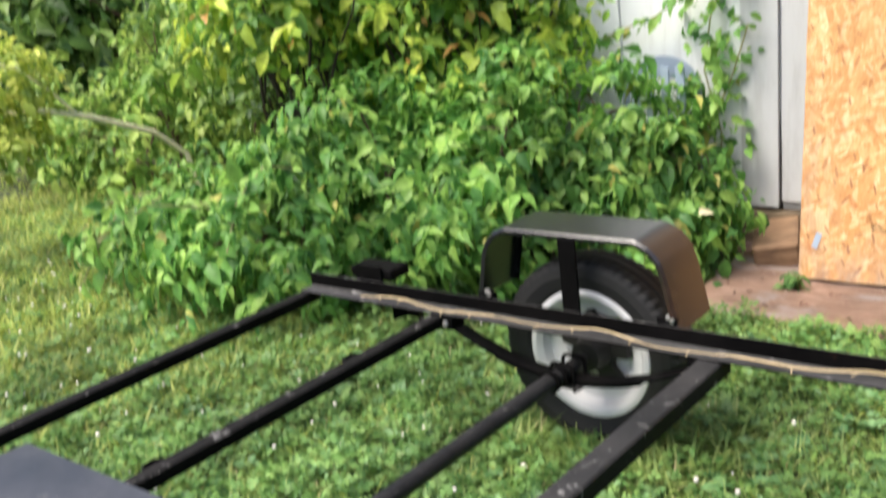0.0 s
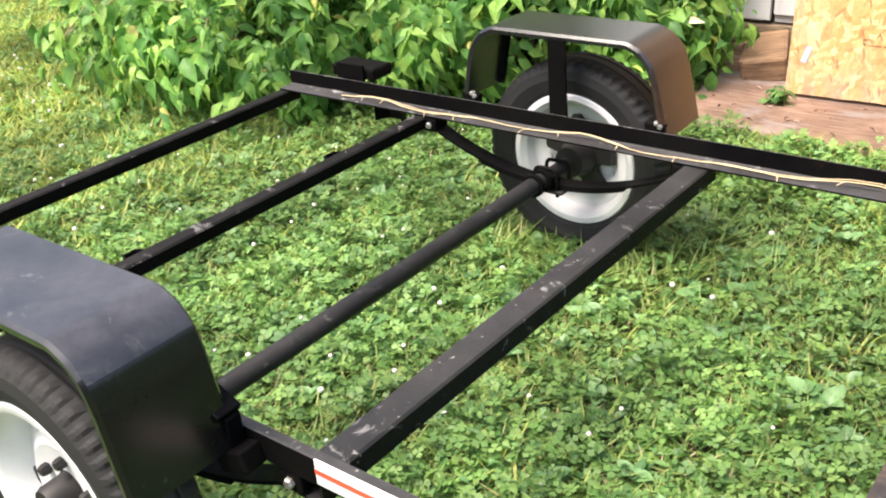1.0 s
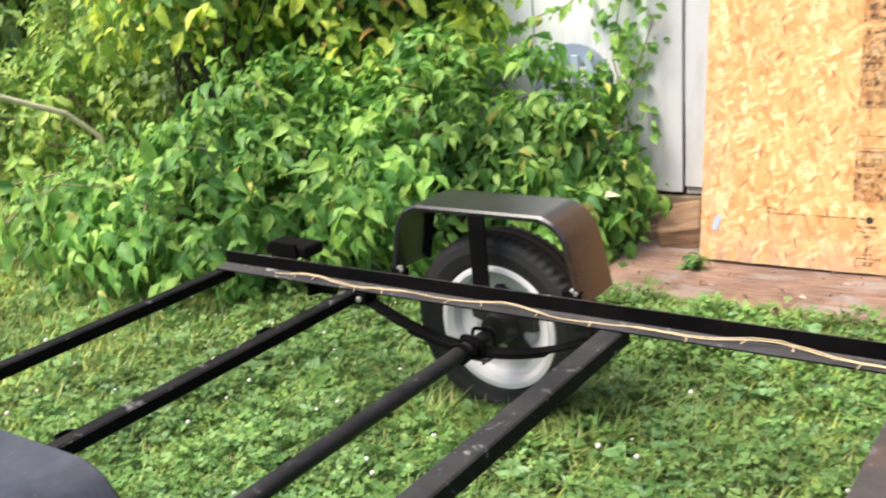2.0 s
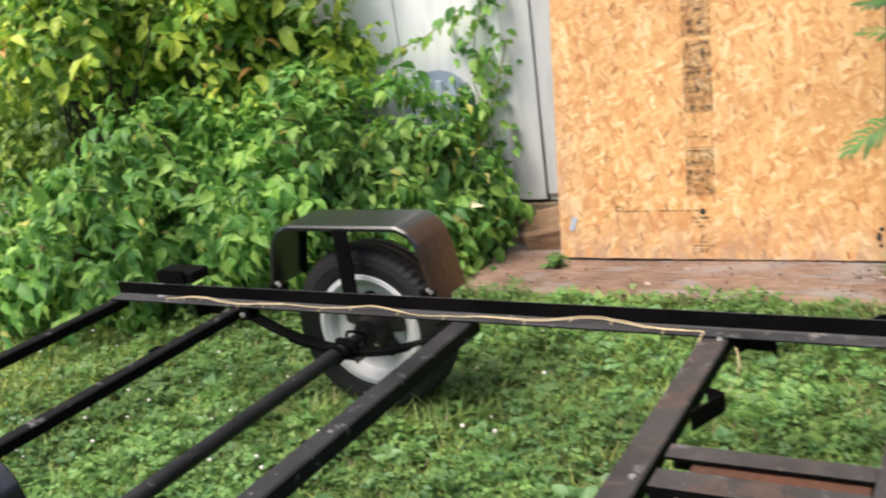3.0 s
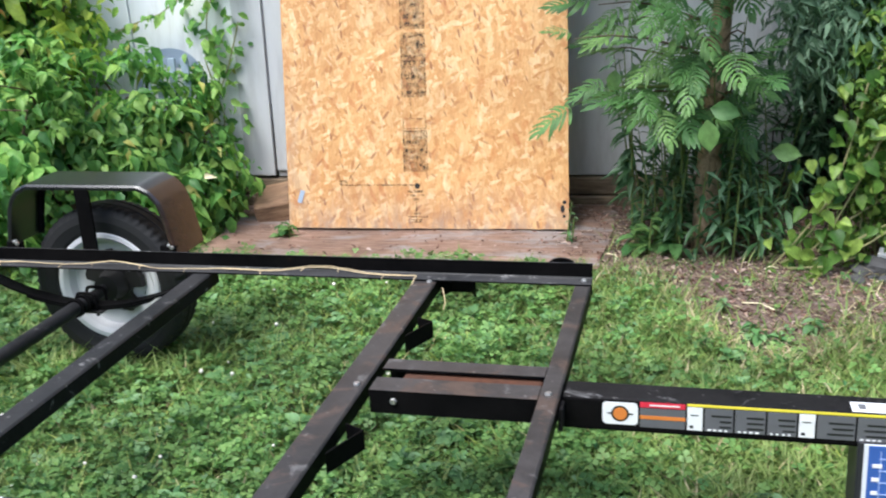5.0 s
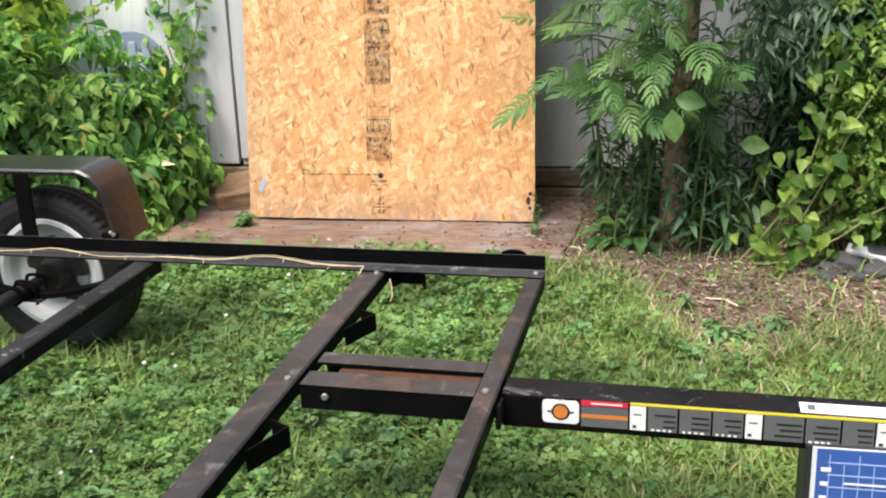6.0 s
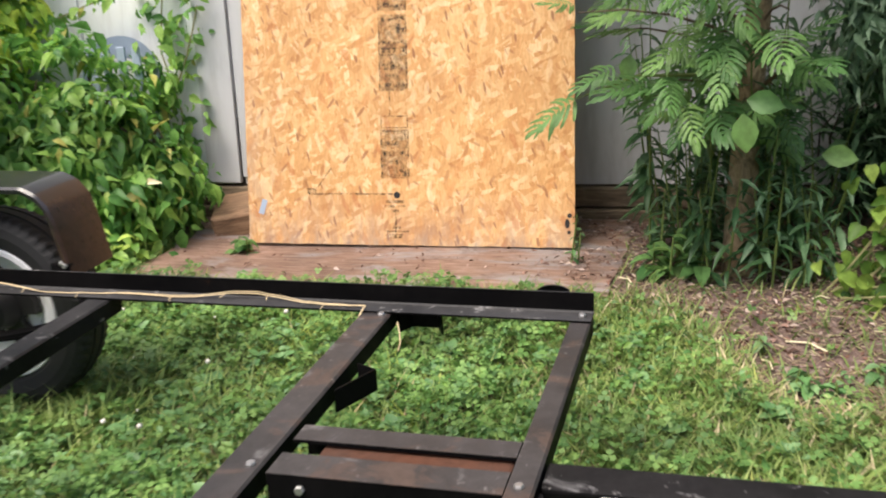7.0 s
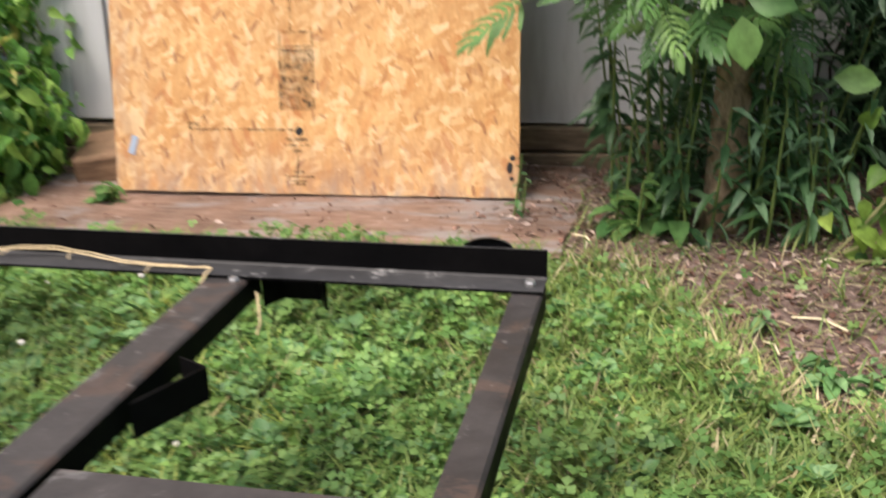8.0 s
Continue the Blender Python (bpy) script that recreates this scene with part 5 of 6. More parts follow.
def build_sapling():
    rnd = np.random.default_rng(31)
    root = thing("sapling", 0.305, 1.195, 0.05, "young tree with feathery green fronds beside the shed", "tree")
    trunk = [(0.0, 0.0, -0.05), (0.0, 0.0, 0.02), (0.005, 0.0, 0.25), (0.02, -0.005, 0.55), (0.05, 0.0, 0.95), (0.06, 0.03, 1.5), (0.05, 0.08, 2.0)]
    part("trunk", sweep(trunk, [0.060, 0.052, 0.046, 0.040, 0.034, 0.028, 0.016], 16), BARK, root, smooth=True)
    shapes = [mesh_of("frond", *frond_mesh(k), FROND_LEAF) for k in range(6)]
    spots = []
    for k in range(44):
        z0 = 0.44 + 0.96 * k / 43
        a = k * 2.4 + rnd.uniform(-0.3, 0.3)
        ln = rnd.uniform(0.16, 0.46)
        d = np.array([0.8 * math.cos(a) - 0.36, math.sin(a) * 0.6 - 0.45, 0.22])
        p0 = np.array([0.03, 0, z0])
        pts = [p0 + d * ln * u + np.array([0, 0, 0.06 * math.sin(2.5 * u)]) for u in np.linspace(0, 1, 5)]
        part("limb", sweep(pts, [0.006, 0.005, 0.004, 0.003, 0.002], 5), STEM_BROWN, root, smooth=True)
        for u in (0.5, 0.75, 1.0):
            spots.append((p0 + d * ln * u + np.array([0, 0, 0.05]), d))
    for p, d in spots:
        if 0.02 < p[0] < 0.12 and 0.80 < p[2] < 0.98:
            continue
        dd = np.array([d + rnd.normal(size=3) * 0.40 + np.array([-0.10, -0.35, -0.25])])
        rot = Matrix(frames_of(dd, np.array([[0, -0.3, 1.0]]) + rnd.normal(size=(1, 3)) * 0.25)[0].tolist())
        ob = new("frond", shapes[rnd.integers(6)])
        s_ = rnd.uniform(0.085, 0.16)
        ob.matrix_world = Matrix.LocRotScale(p, rot.to_quaternion(), (s_, s_, s_))
        ob.parent = root
    for k in range(15):
        dd = np.array([[rnd.uniform(-0.6, 0.35), -0.7, rnd.uniform(-0.7, -0.15)]])
        rot = Matrix(frames_of(dd, np.array([[rnd.uniform(-0.3, 0.3), -0.6, 0.8]]))[0].tolist())
        ob = new("frond", shapes[rnd.integers(6)])
        s_ = rnd.uniform(0.11, 0.16)
        ob.matrix_world = Matrix.LocRotScale((rnd.uniform(-0.26, 0.02), rnd.uniform(-0.26, -0.12), rnd.uniform(0.56, 1.0)), rot.to_quaternion(), (s_, s_, s_))
        ob.parent = root
    # the crown above, out of view, added to shade the wall and weeds
    for k in range(70):
        a, h = rnd.uniform(0, 2 * math.pi), rnd.uniform(1.45, 2.35)
        reach = rnd.uniform(0.12, 0.62)
        p = (0.05 + reach * math.cos(a), 0.05 + reach * 0.8 * math.sin(a), h)
        dd = np.array([[math.cos(a) + rnd.normal() * 0.3, math.sin(a) + rnd.normal() * 0.3, rnd.uniform(-0.4, 0.1)]])
        rot = Matrix(frames_of(dd, np.array([[0, 0, 1.0]]) + rnd.normal(size=(1, 3)) * 0.2)[0].tolist())
        ob = new("frond", shapes[rnd.integers(6)])
        s_ = rnd.uniform(0.16, 0.26)
        ob.matrix_world = Matrix.LocRotScale(p, rot.to_quaternion(), (s_, s_, s_))
        ob.parent = root
        if k % 5 == 0:
            part("limb", sweep([(0.06, 0.05, h - 0.12), (p[0] * 0.6, p[1] * 0.6, h - 0.02), p], [0.008, 0.006, 0.003], 5), STEM_GREEN, root, smooth=True)
    part("limb", sweep([(0.02, 0, 0.56), (-0.12, -0.06, 0.63), (-0.30, -0.12, 0.64), (-0.45, -0.15, 0.59)], [0.008, 0.007, 0.005, 0.003], 5), STEM_GREEN, root, smooth=True)
    # fronds that hang out over the strand board
    for p, d, s_ in (((-0.45, -0.15, 0.59), (-0.9, -0.2, -0.35), 0.162), ((-0.34, -0.16, 0.68), (-0.9, -0.3, -0.25), 0.133), ((-0.12, -0.26, 0.58), (-0.5, -0.4, -0.6), 0.117), ((-0.02, -0.2, 0.80), (-0.3, -0.6, -0.3), 0.127), ((0.0, -0.2, 0.95), (0.1, -0.8, -0.2), 0.133), ((-0.15, -0.2, 0.75), (-0.7, -0.5, -0.3), 0.127), ((-0.18, -0.22, 0.66), (-0.6, -0.5, -0.6), 0.133), ((-0.05, -0.30, 0.72), (-0.15, -0.7, -0.6), 0.133), ((-0.25, -0.15, 0.85), (-0.9, -0.3, 0.0), 0.144), ((-0.2, -0.1, 1.0), (-1, -0.2, 0.1), 0.144), ((0.10, -0.25, 0.70), (0.6, -0.5, -0.3), 0.133), ((0.02, -0.2, 1.05), (0.9, -0.3, 0.0), 0.133)):
        rot = Matrix(frames_of(np.array([d]), np.array([[0, -0.5, 0.9]]))[0].tolist())
        ob = new("frond", shapes[rnd.integers(6)])
        ob.matrix_world = Matrix.LocRotScale(p, rot.to_quaternion(), (s_, s_, s_))
        ob.parent = root
    big = mesh_of("broad_leaf", ROUND_LEAF[0], ROUND_LEAF[1], FROND_LEAF)
    for p, d, s_ in (((-0.005, -0.36, 0.565), (0.12, -0.25, -1.0), 0.105), ((0.005, -0.34, 0.60), (0.9, -0.3, -0.15), 0.10), ((-0.32, -0.10, 0.70), (-0.1, -0.3, -0.8), 0.08), ((0.22, -0.10, 0.40), (1.0, -0.2, -0.1), 0.10)):
        rot = Matrix(frames_of(np.array([d]), np.array([[0, -1.0, 0.35]]))[0].tolist())
        ob = new("broad_leaf", big)
        ob.matrix_world = Matrix.LocRotScale(p, rot.to_quaternion(), (s_, s_, s_))
        ob.parent = root


build_sapling()


def weed_clump(name, label, feet, height, leaf, seed, mat, shape=LANCE, per=26, singles=False, cat="weed"):
    """Upright weeds: thin stems with long drooping leaves in whorls."""
    rnd = np.random.default_rng(seed)
    root = thing(name, 0, 0, 0, label, cat)
    stems = bmesh.new()
    P, D, N, S = [], [], [], []
    for fx, fy in feet:
        fz = float(ground_height(np.array(fx), np.array(fy)))
        h = height * rnd.uniform(0.6, 1.15)
        lean = np.array([rnd.normal() * 0.12, rnd.normal() * 0.12 - 0.05, 1.0])
        pts = [np.array([fx, fy, fz]) + lean * h * u for u in np.linspace(0, 1, 5)]
        sweep(pts, [0.004, 0.004, 0.0035, 0.003, 0.0015], 5, stems)
        for k in range(per):
            u = 0.12 + 0.88 * (k + rnd.random()) / per
            a = rnd.uniform(0, 2 * math.pi)
            P.append(np.array([fx, fy, fz]) + lean * h * u)
            D.append([math.cos(a), math.sin(a), rnd.uniform(-0.5, 0.35)])
            N.append([0, 0, 1.0])
            S.append(leaf * rnd.uniform(0.6, 1.2) * (1.15 - 0.45 * u))
    tagged(part("stem_tangle", stems, STEM_GREEN, root), kind="stuff")
    P, D, N, S = (np.array(q, float) for q in (P, D, N, S))
    tagged(scattered("foliage", shape, P, frames_of(D, N + rng.normal(size=N.shape) * 0.2), S, mat, root), "narrow drooping leaves" if shape is LANCE else "small leaves", kind="stuff")
    return root


DEAD_AT = (-1.69, 1.13, 0.35)
feet = [(0.02 + 0.54 * rng.random(), 1.25 + 0.35 * rng.random()) for _ in range(30)]
weed_clump("tall_weeds", "tall weeds with narrow drooping leaves behind the sapling", feet, 0.72, 0.115, 41, LANCE_LEAF, per=20)
feet = [(0.36 + 0.26 * rng.random(), 1.02 + 0.16 * rng.random()) for _ in range(9)] + [(0.22, 1.08), (0.36, 1.07), (0.40, 1.05), (0.27, 1.07), (0.37, 1.10)] + [(0.06 + 0.14 * rng.random(), 1.12 + 0.14 * rng.random()) for _ in range(8)]
weed_clump("tall_weeds", "low weeds with narrow leaves round the sapling's trunk", feet, 0.44, 0.095, 42, LANCE_LEAF, per=15)
weed_clump("seedling", "small bright green seedlings at the foot of the sapling", [(0.10, 1.10), (0.16, 1.14), (0.05, 1.14), (0.19, 1.10), (0.12, 1.17)], 0.16, 0.085, 43, FROND_LEAF, OVATE, 8)
weed_clump("seedling", "small green weeds on the bare earth", [(0.46, 0.40), (0.43, 0.44), (0.52, 0.38), (0.36, 0.62), (0.62, 0.5)], 0.07, 0.05, 45, WEED_LEAF, OVATE, 9)
weed_clump("seedling", "bright green weed at the corner of the strand board", [(-1.44, 1.27), (-1.40, 1.25)], 0.10, 0.07, 44, FROND_LEAF, OVATE, 9)

weed_clump("seedling", "pale leafy weeds at the foot of the overgrown shrub", [(-1.95, 1.0), (-1.89, 1.05), (-1.82, 1.04), (-1.77, 1.10), (-1.78, 1.2), (-2.02, 0.98), (-1.86, 0.98)], 0.15, 0.075, 47, HAZY_LEAF, OVATE, 9)
weed_clump("seedling", "thin weed sprig before the corner of the strand board", [(-0.22, 1.20), (-0.20, 1.22)], 0.17, 0.028, 46, WEED_LEAF, OVATE, 10)
dead = new("dead_leaf", mesh_of("dead_leaf", *blade_shape([0.05, 0.24, 0.28, 0.17, 0.0], 1.0, 0.9, 0.5), DRY_STICK))
dead.matrix_world = pose(DEAD_AT[0], DEAD_AT[1], DEAD_AT[2], 25, 55, -75) @ Matrix.Scale(0.046, 4)
tagged(dead, "pale curled dead leaf caught in the shrub", "leaf")

# dark thicket behind, and the vine heap at the right
# the lumps centred above z 1.3 are an unseen canopy, added for shade
shrub("thicket", "dark leafy thicket beside the shed, with an unseen canopy that shades it", [(0.95, 2.05, 0.75, 0.40, 0.25, 0.8), (1.5, 1.75, 0.7, 0.5, 0.4, 0.75), (2.1, 1.5, 0.8, 0.6, 0.5, 0.8), (1.1, 2.2, 1.5, 0.6, 0.4, 0.6), (1.8, 1.9, 1.5, 0.7, 0.5, 0.6), (1.02, 1.55, 1.50, 0.34, 0.26, 0.30), (1.2, 2.8, 1.2, 0.7, 0.4, 1.2), (2.2, 2.6, 1.2, 0.8, 0.5, 1.3), (1.0, 1.66, 0.95, 0.30, 0.18, 0.30), (0.52, 1.68, 0.40, 0.26, 0.08, 0.34), (0.88, 2.0, 0.45, 0.34, 0.18, 0.48), (0.92, 1.58, 1.32, 0.36, 0.22, 0.13), (1.35, 1.5, 1.32, 0.45, 0.28, 0.15), (1.2, 1.9, 1.32, 0.6, 0.3, 0.16)], 66000, 0.072, THICKET_LEAF, 51, SMALL_LANCE, stem_each=4, thick=0.006, stem_mat=STEM_DARK)
shrub("climbing_vine", "yellow-green vine hanging in a curtain of small leaves", [(0.93, 1.16, 0.85, 0.15, 0.12, 0.62), (1.15, 1.15, 0.6, 0.22, 0.17, 0.6), (0.98, 1.2, 1.3, 0.22, 0.14, 0.45), (0.90, 1.08, 0.40, 0.11, 0.08, 0.30)], 15000, 0.027, VINE_LEAF, 52, SMALL_OVATE, stem_each=5, stem_mat=VINE_STEM, thick=0.004)
shrub("thicket", "grey-green narrow-leaved growth at the top of the thicket", [(0.72, 1.28, 0.90, 0.18, 0.10, 0.16), (0.95, 1.24, 0.94, 0.24, 0.12, 0.18), (1.35, 1.25, 1.0, 0.3, 0.16, 0.25)], 5600, 0.062, MISTY_LEAF, 53, SMALL_LANCE, stem_each=2, thick=0.004, stem_mat=STEM_DARK)
VINES = (
    [(1.20, 1.05, 0.50), (0.98, 1.04, 0.36), (0.78, 1.02, 0.22), (0.66, 0.99, 0.12), (0.56, 0.98, 0.075)],
    [(1.05, 1.08, 0.62), (0.86, 1.05, 0.48), (0.73, 1.03, 0.32), (0.66, 1.02, 0.18), (0.60, 1.04, 0.09)],
    [(1.10, 1.02, 0.30), (0.88, 1.00, 0.20), (0.70, 0.97, 0.10), (0.60, 0.99, 0.07)],
    [(0.92, 1.08, 0.85), (0.82, 1.06, 0.68), (0.78, 1.04, 0.50), (0.74, 1.03, 0.36), (0.70, 1.02, 0.22)],
    [(1.00, 1.02, 0.75), (0.88, 1.0, 0.55), (0.82, 0.99, 0.40), (0.74, 0.98, 0.24), (0.68, 0.97, 0.12)],
    [(0.80, 0.95, 0.11), (0.70, 0.93, 0.08), (0.58, 0.95, 0.065)],
)
for k, path in enumerate(VINES):
    trailing_vine("ground_vine", "vine with heart-shaped yellow-green leaves trailing on the earth", path, 0.056, 60 + k, VINE_LEAF, HEART, 0.030, 0.050, group="vines trailing on the earth")


def rubble(x, y, s, seed, label):
    r = random.Random(seed)
    bm = bmesh.new()
    bmesh.ops.create_icosphere(bm, subdivisions=2, radius=s)
    for v in bm.verts:
        k = 1 + 0.45 * noise.noise(v.co * (2.2 / s) + Vector((seed, 0, 0)))
        v.co = Vector((v.co.x * k * 1.3, v.co.y * k, max(v.co.z * k * 0.55, -s * 0.25)))
    z = float(ground_height(np.array(x), np.array(y)))
    ob = part("rubble", bm, CONCRETE)
    ob.matrix_world = pose(x, y, z + s * 0.2, r.uniform(-10, 10), r.uniform(-15, 15), r.uniform(0, 360))
    tagged(ob, label, "rubble", "rubble by the vines")


for k, (x, y, s_) in enumerate(((0.82, 0.95, 0.035), (0.89, 0.98, 0.055), (0.97, 0.92, 0.045), (0.99, 1.03, 0.07), (0.80, 0.88, 0.025), (1.07, 0.95, 0.06), (0.90, 0.88, 0.03), (0.86, 0.90, 0.022))):
    rubble(x, y, s_, k + 1, "grey lump of broken concrete among the vines")

slab = part("broken_board", boxed(-0.11, 0.11, -0.032, 0.032, 0.0, 0.014, bevel=0.003), SIDING)
slab.matrix_world = pose(0.99, 1.00, 0.082, 6, 9, -14)
tagged(slab, "pale broken board lying on the grey rubble", "board")
for k, (path, gap) in enumerate((([(0.54, 0.98, 0.07), (0.60, 0.99, 0.14), (0.70, 1.02, 0.27), (0.82, 1.05, 0.42), (0.96, 1.08, 0.60)], 0.07), ([(0.72, 0.94, 0.09), (0.86, 0.98, 0.16), (1.0, 1.02, 0.26), (1.15, 1.06, 0.36)], 0.09))):
    trailing_vine("ground_vine", "long pale vine stem with few leaves over the rubble", path, 0.055, 75 + k, VINE_LEAF, HEART, gap, 0.035, 1, group="vines trailing on the earth")

shrub("background_shrub", "loose green shrub behind the overgrown one", [(-4.9, 2.2, 0.7, 0.5, 0.5, 0.6), (-5.6, 2.7, 0.6, 0.6, 0.5, 0.55), (-4.7, 1.9, 1.25, 0.45, 0.4, 0.4), (-5.6, 2.6, 1.3, 0.6, 0.5, 0.5), (-6.6, 3.2, 0.8, 0.8, 0.6, 0.8), (-6.2, 1.95, 0.42, 0.7, 0.45, 0.42), (-5.9, 2.2, 0.95, 0.5, 0.4, 0.32), (-7.3, 2.1, 0.45, 0.7, 0.5, 0.45)], 11000, 0.085, HAZY_LEAF, 61, OVATE, 4)

# background: yellow-green branch at the lawn's edge and dark trees beyond
branch = thing("leaning_branch", 0, 0, 0, "pale bare branch with yellow-green leaves reaching out over the lawn", "branch")
bm = sweep([(-5.45, 0.62, 0.80), (-5.0, 0.66, 0.815), (-5.0, 0.92, 0.733), (-5.0, 1.30, 0.573), (-4.95, 1.45, 0.42), (-4.9, 1.5, 0.0)], [0.010, 0.013, 0.016, 0.016, 0.015, 0.014], 7)
sweep([(-5.0, 0.86, 0.76), (-5.0, 0.72, 0.92), (-5.02, 0.60, 1.03), (-5.1, 0.5, 1.1)], [0.010, 0.009, 0.008, 0.007], 7, bm)
part("stem", bm, DRY_STICK, branch, smooth=True)
P, R, S, _ = lump_leaves([(-5.15, 0.56, 1.04, 0.30, 0.22, 0.16), (-5.2, 0.52, 0.84, 0.28, 0.26, 0.10), (-5.15, 0.50, 0.72, 0.25, 0.22, 0.08)], 1300, 0.060, np.random.default_rng(71))
tagged(scattered("foliage", OVATE, P, R, S, BRIGHT_LEAF, branch), "yellow-green leaves", kind="stuff")
for k, (x, y, h) in enumerate(((-9.5, 6.5, 3.4), (-12, 5.0, 3.9), (-14.5, 3.0, 4.2), (-7.0, 6.0, 3.4), (-15.5, -0.5, 4.2), (-9.3, 3.9, 2.8), (-11.5, 4.2, 3.2))):
    lumps = [(x + dx, y + dy, h * hz, 1.6, 1.4, h * 0.30) for dx, dy, hz in ((0, 0, 0.35), (0.9, 0.2, 0.55), (-0.9, 0.1, 0.5), (0.1, 0.3, 0.85))]
    shrub("background_tree", "dark green leafy tree at the edge of the yard", lumps, 6500, 0.20, DARK_LEAF, 80 + k, SMALL_OVATE, 4, group="trees at the edge of the yard", thick=0.04)


# ---------------------------------------------------------------- lawn
def build_lawn():
    root = thing("lawn_plants", 0, 0, 0, "clover and grass of the lawn with small white blossoms", "grass", kind="stuff")
    rnd = np.random.default_rng(99)

    def place(n, x0, x1, y0, y1):
        x, y = rnd.uniform(x0, x1, n), rnd.uniform(y0, y1, n)
        keep = rnd.random(n) > bareness(x, y) * 0.92
        keep &= ~((x > -1.72) & (x < -0.08) & (y > 0.94) & (y < 1.8))
        keep &= ~((x > -2.95) & (x < 1.4) & (y > 1.76))
        # the plants thin out towards the ends of the stretch
        rim = np.minimum(np.minimum(x - x0, x1 - x) / 0.9, np.minimum(y - y0, y1 - y) / 0.5)
        keep &= rnd.random(n) < np.clip(rim + 0.10 * ripple(3 * x, 3 * y), 0.02, 1)
        x, y = x[keep], y[keep]
        return np.stack([x, y, ground_height(x, y)], 1)

    def tuft(P):
        """How high the plants stand: low between the tufts."""
        x, y = P[:, 0], P[:, 1]
        return np.clip(0.95 + 0.45 * ripple(4.7 * x + 2.1 * y, 5.3 * y - 1.9 * x) + 0.5 * ripple(11 * y + 3, 12 * x), 0.5, 1.7)

    def clovers(P):
        n = len(P)
        a = rnd.uniform(0, 2 * math.pi, n)
        tilt = rnd.normal(size=(n, 3)) * 0.42
        D = np.stack([np.cos(a), np.sin(a), tilt[:, 2]], 1)
        N = np.array([0, 0, 1.0]) + tilt
        lift = rnd.uniform(0.012, 0.052, n) * tuft(P)
        return P + np.stack([0 * lift, 0 * lift, lift], 1), frames_of(D, N), rnd.uniform(0.009, 0.0215, n)

    def blades(P, lo, hi):
        n = len(P)
        a = rnd.uniform(0, 2 * math.pi, n)
        up = rnd.uniform(0.5, 1.6, n)
        D = np.stack([np.cos(a), np.sin(a), up], 1)
        N = np.stack([-np.cos(a), -np.sin(a), np.full(n, 0.6)], 1)
        S = rnd.uniform(lo, hi, n) * (0.55 + 0.45 * tuft(P))
        return P, frames_of(D, N), S, rnd.uniform(0.0034, 0.0068, n) / S

    patch = lambda P: 0.5 + 0.35 * ripple(1.3 * P[:, 0], 1.3 * P[:, 1])
    A = place(135000, -4.0, 2.0, -1.9, 1.6)
    thin = 0.75 * step(-0.35, 0.25, A[:, 0] + 0.35 * A[:, 1]) + 0.10 * step(-0.3, 0.3, A[:, 1]) * step(-1.4, -0.5, A[:, 0])
    A = A[rnd.random(len(A)) < np.clip(patch(A) + 0.25 - thin, 0.12, 1) * np.clip(0.45 + 0.6 * tuft(A), 0.5, 1)]
    far = place(28000, -7.0, -3.2, -2.0, 2.2)
    tagged(scattered("clover", CLOVER_SHAPE, *clovers(np.concatenate([A, far])), CLOVER, root), kind="stuff")
    B = place(175000, -4.0, 2.2, -1.9, 1.7)
    grassy = 0.60 + 0.4 * step(-0.5, 0.35, B[:, 0] + 0.25 * B[:, 1]) + 0.25 * step(-1.6, -2.8, B[:, 0]) + 0.3 * step(0.45, 0.8, B[:, 1])
    B = B[rnd.random(len(B)) < grassy + 0.18 * ripple(2.9 * B[:, 0], 3.1 * B[:, 1])]
    P, R, S, W = blades(B, 0.035, 0.095)
    tagged(scattered("grass", GRASS_SHAPE, P, R, S, GRASS, root, W), kind="stuff")
    # creeping weeds with small pointed leaves, in patches of their own
    for many, lean, m, size_lo, size_hi in ((80000, 0.2, CREEPER, 0.013, 0.030), (30000, -0.5, WEED_LEAF, 0.012, 0.026)):
        C = place(many, -4.0, 1.2, -1.9, 1.3)
        C = C[rnd.random(len(C)) < np.clip(0.62 + 0.35 * ripple(1.9 * C[:, 0] + 3 * lean, 2.1 * C[:, 1] - lean) - 0.55 * step(-0.25, 0.3, C[:, 0]), 0.06, 1)]
        n = len(C)
        a = rnd.uniform(0, 2 * math.pi, n)
        C[:, 2] += rnd.uniform(0.008, 0.050, n) * tuft(C)
        D = np.stack([np.cos(a), np.sin(a), rnd.uniform(-0.35, 0.7, n)], 1)
        tagged(scattered("creeping_weed", SMALL_OVATE, C, frames_of(D, np.array([0, 0, 1.0]) + rnd.normal(size=(n, 3)) * 0.45), rnd.uniform(size_lo, size_hi, n), m, root, rnd.uniform(0.7, 1.25, n)), "creeping weeds with pointed leaves", kind="stuff")
    # broad-leaved weeds among the clover
    C = place(900, -3.6, 0.6, -1.7, 0.9)
    k = np.repeat(np.arange(len(C)), 7)
    a = np.tile(np.arange(7) * 2 * math.pi / 7, len(C)) + rnd.uniform(0, 6.28, len(C))[k] + rnd.normal(size=len(k)) * 0.25
    up = rnd.uniform(0.25, 0.9, len(k))
    own = rnd.uniform(0.022, 0.050, len(C))[k] * rnd.uniform(0.7, 1.15, len(k))
    tagged(scattered("broad_weed", ROUND_LEAF, C[k] + np.array([0, 0, 0.022]), frames_of(np.stack([np.cos(a), np.sin(a), up], 1), np.array([0, 0, 1.0]) + rnd.normal(size=(len(k), 3)) * 0.2), own, WEED_LEAF, root), "broad-leaved weeds", kind="stuff")
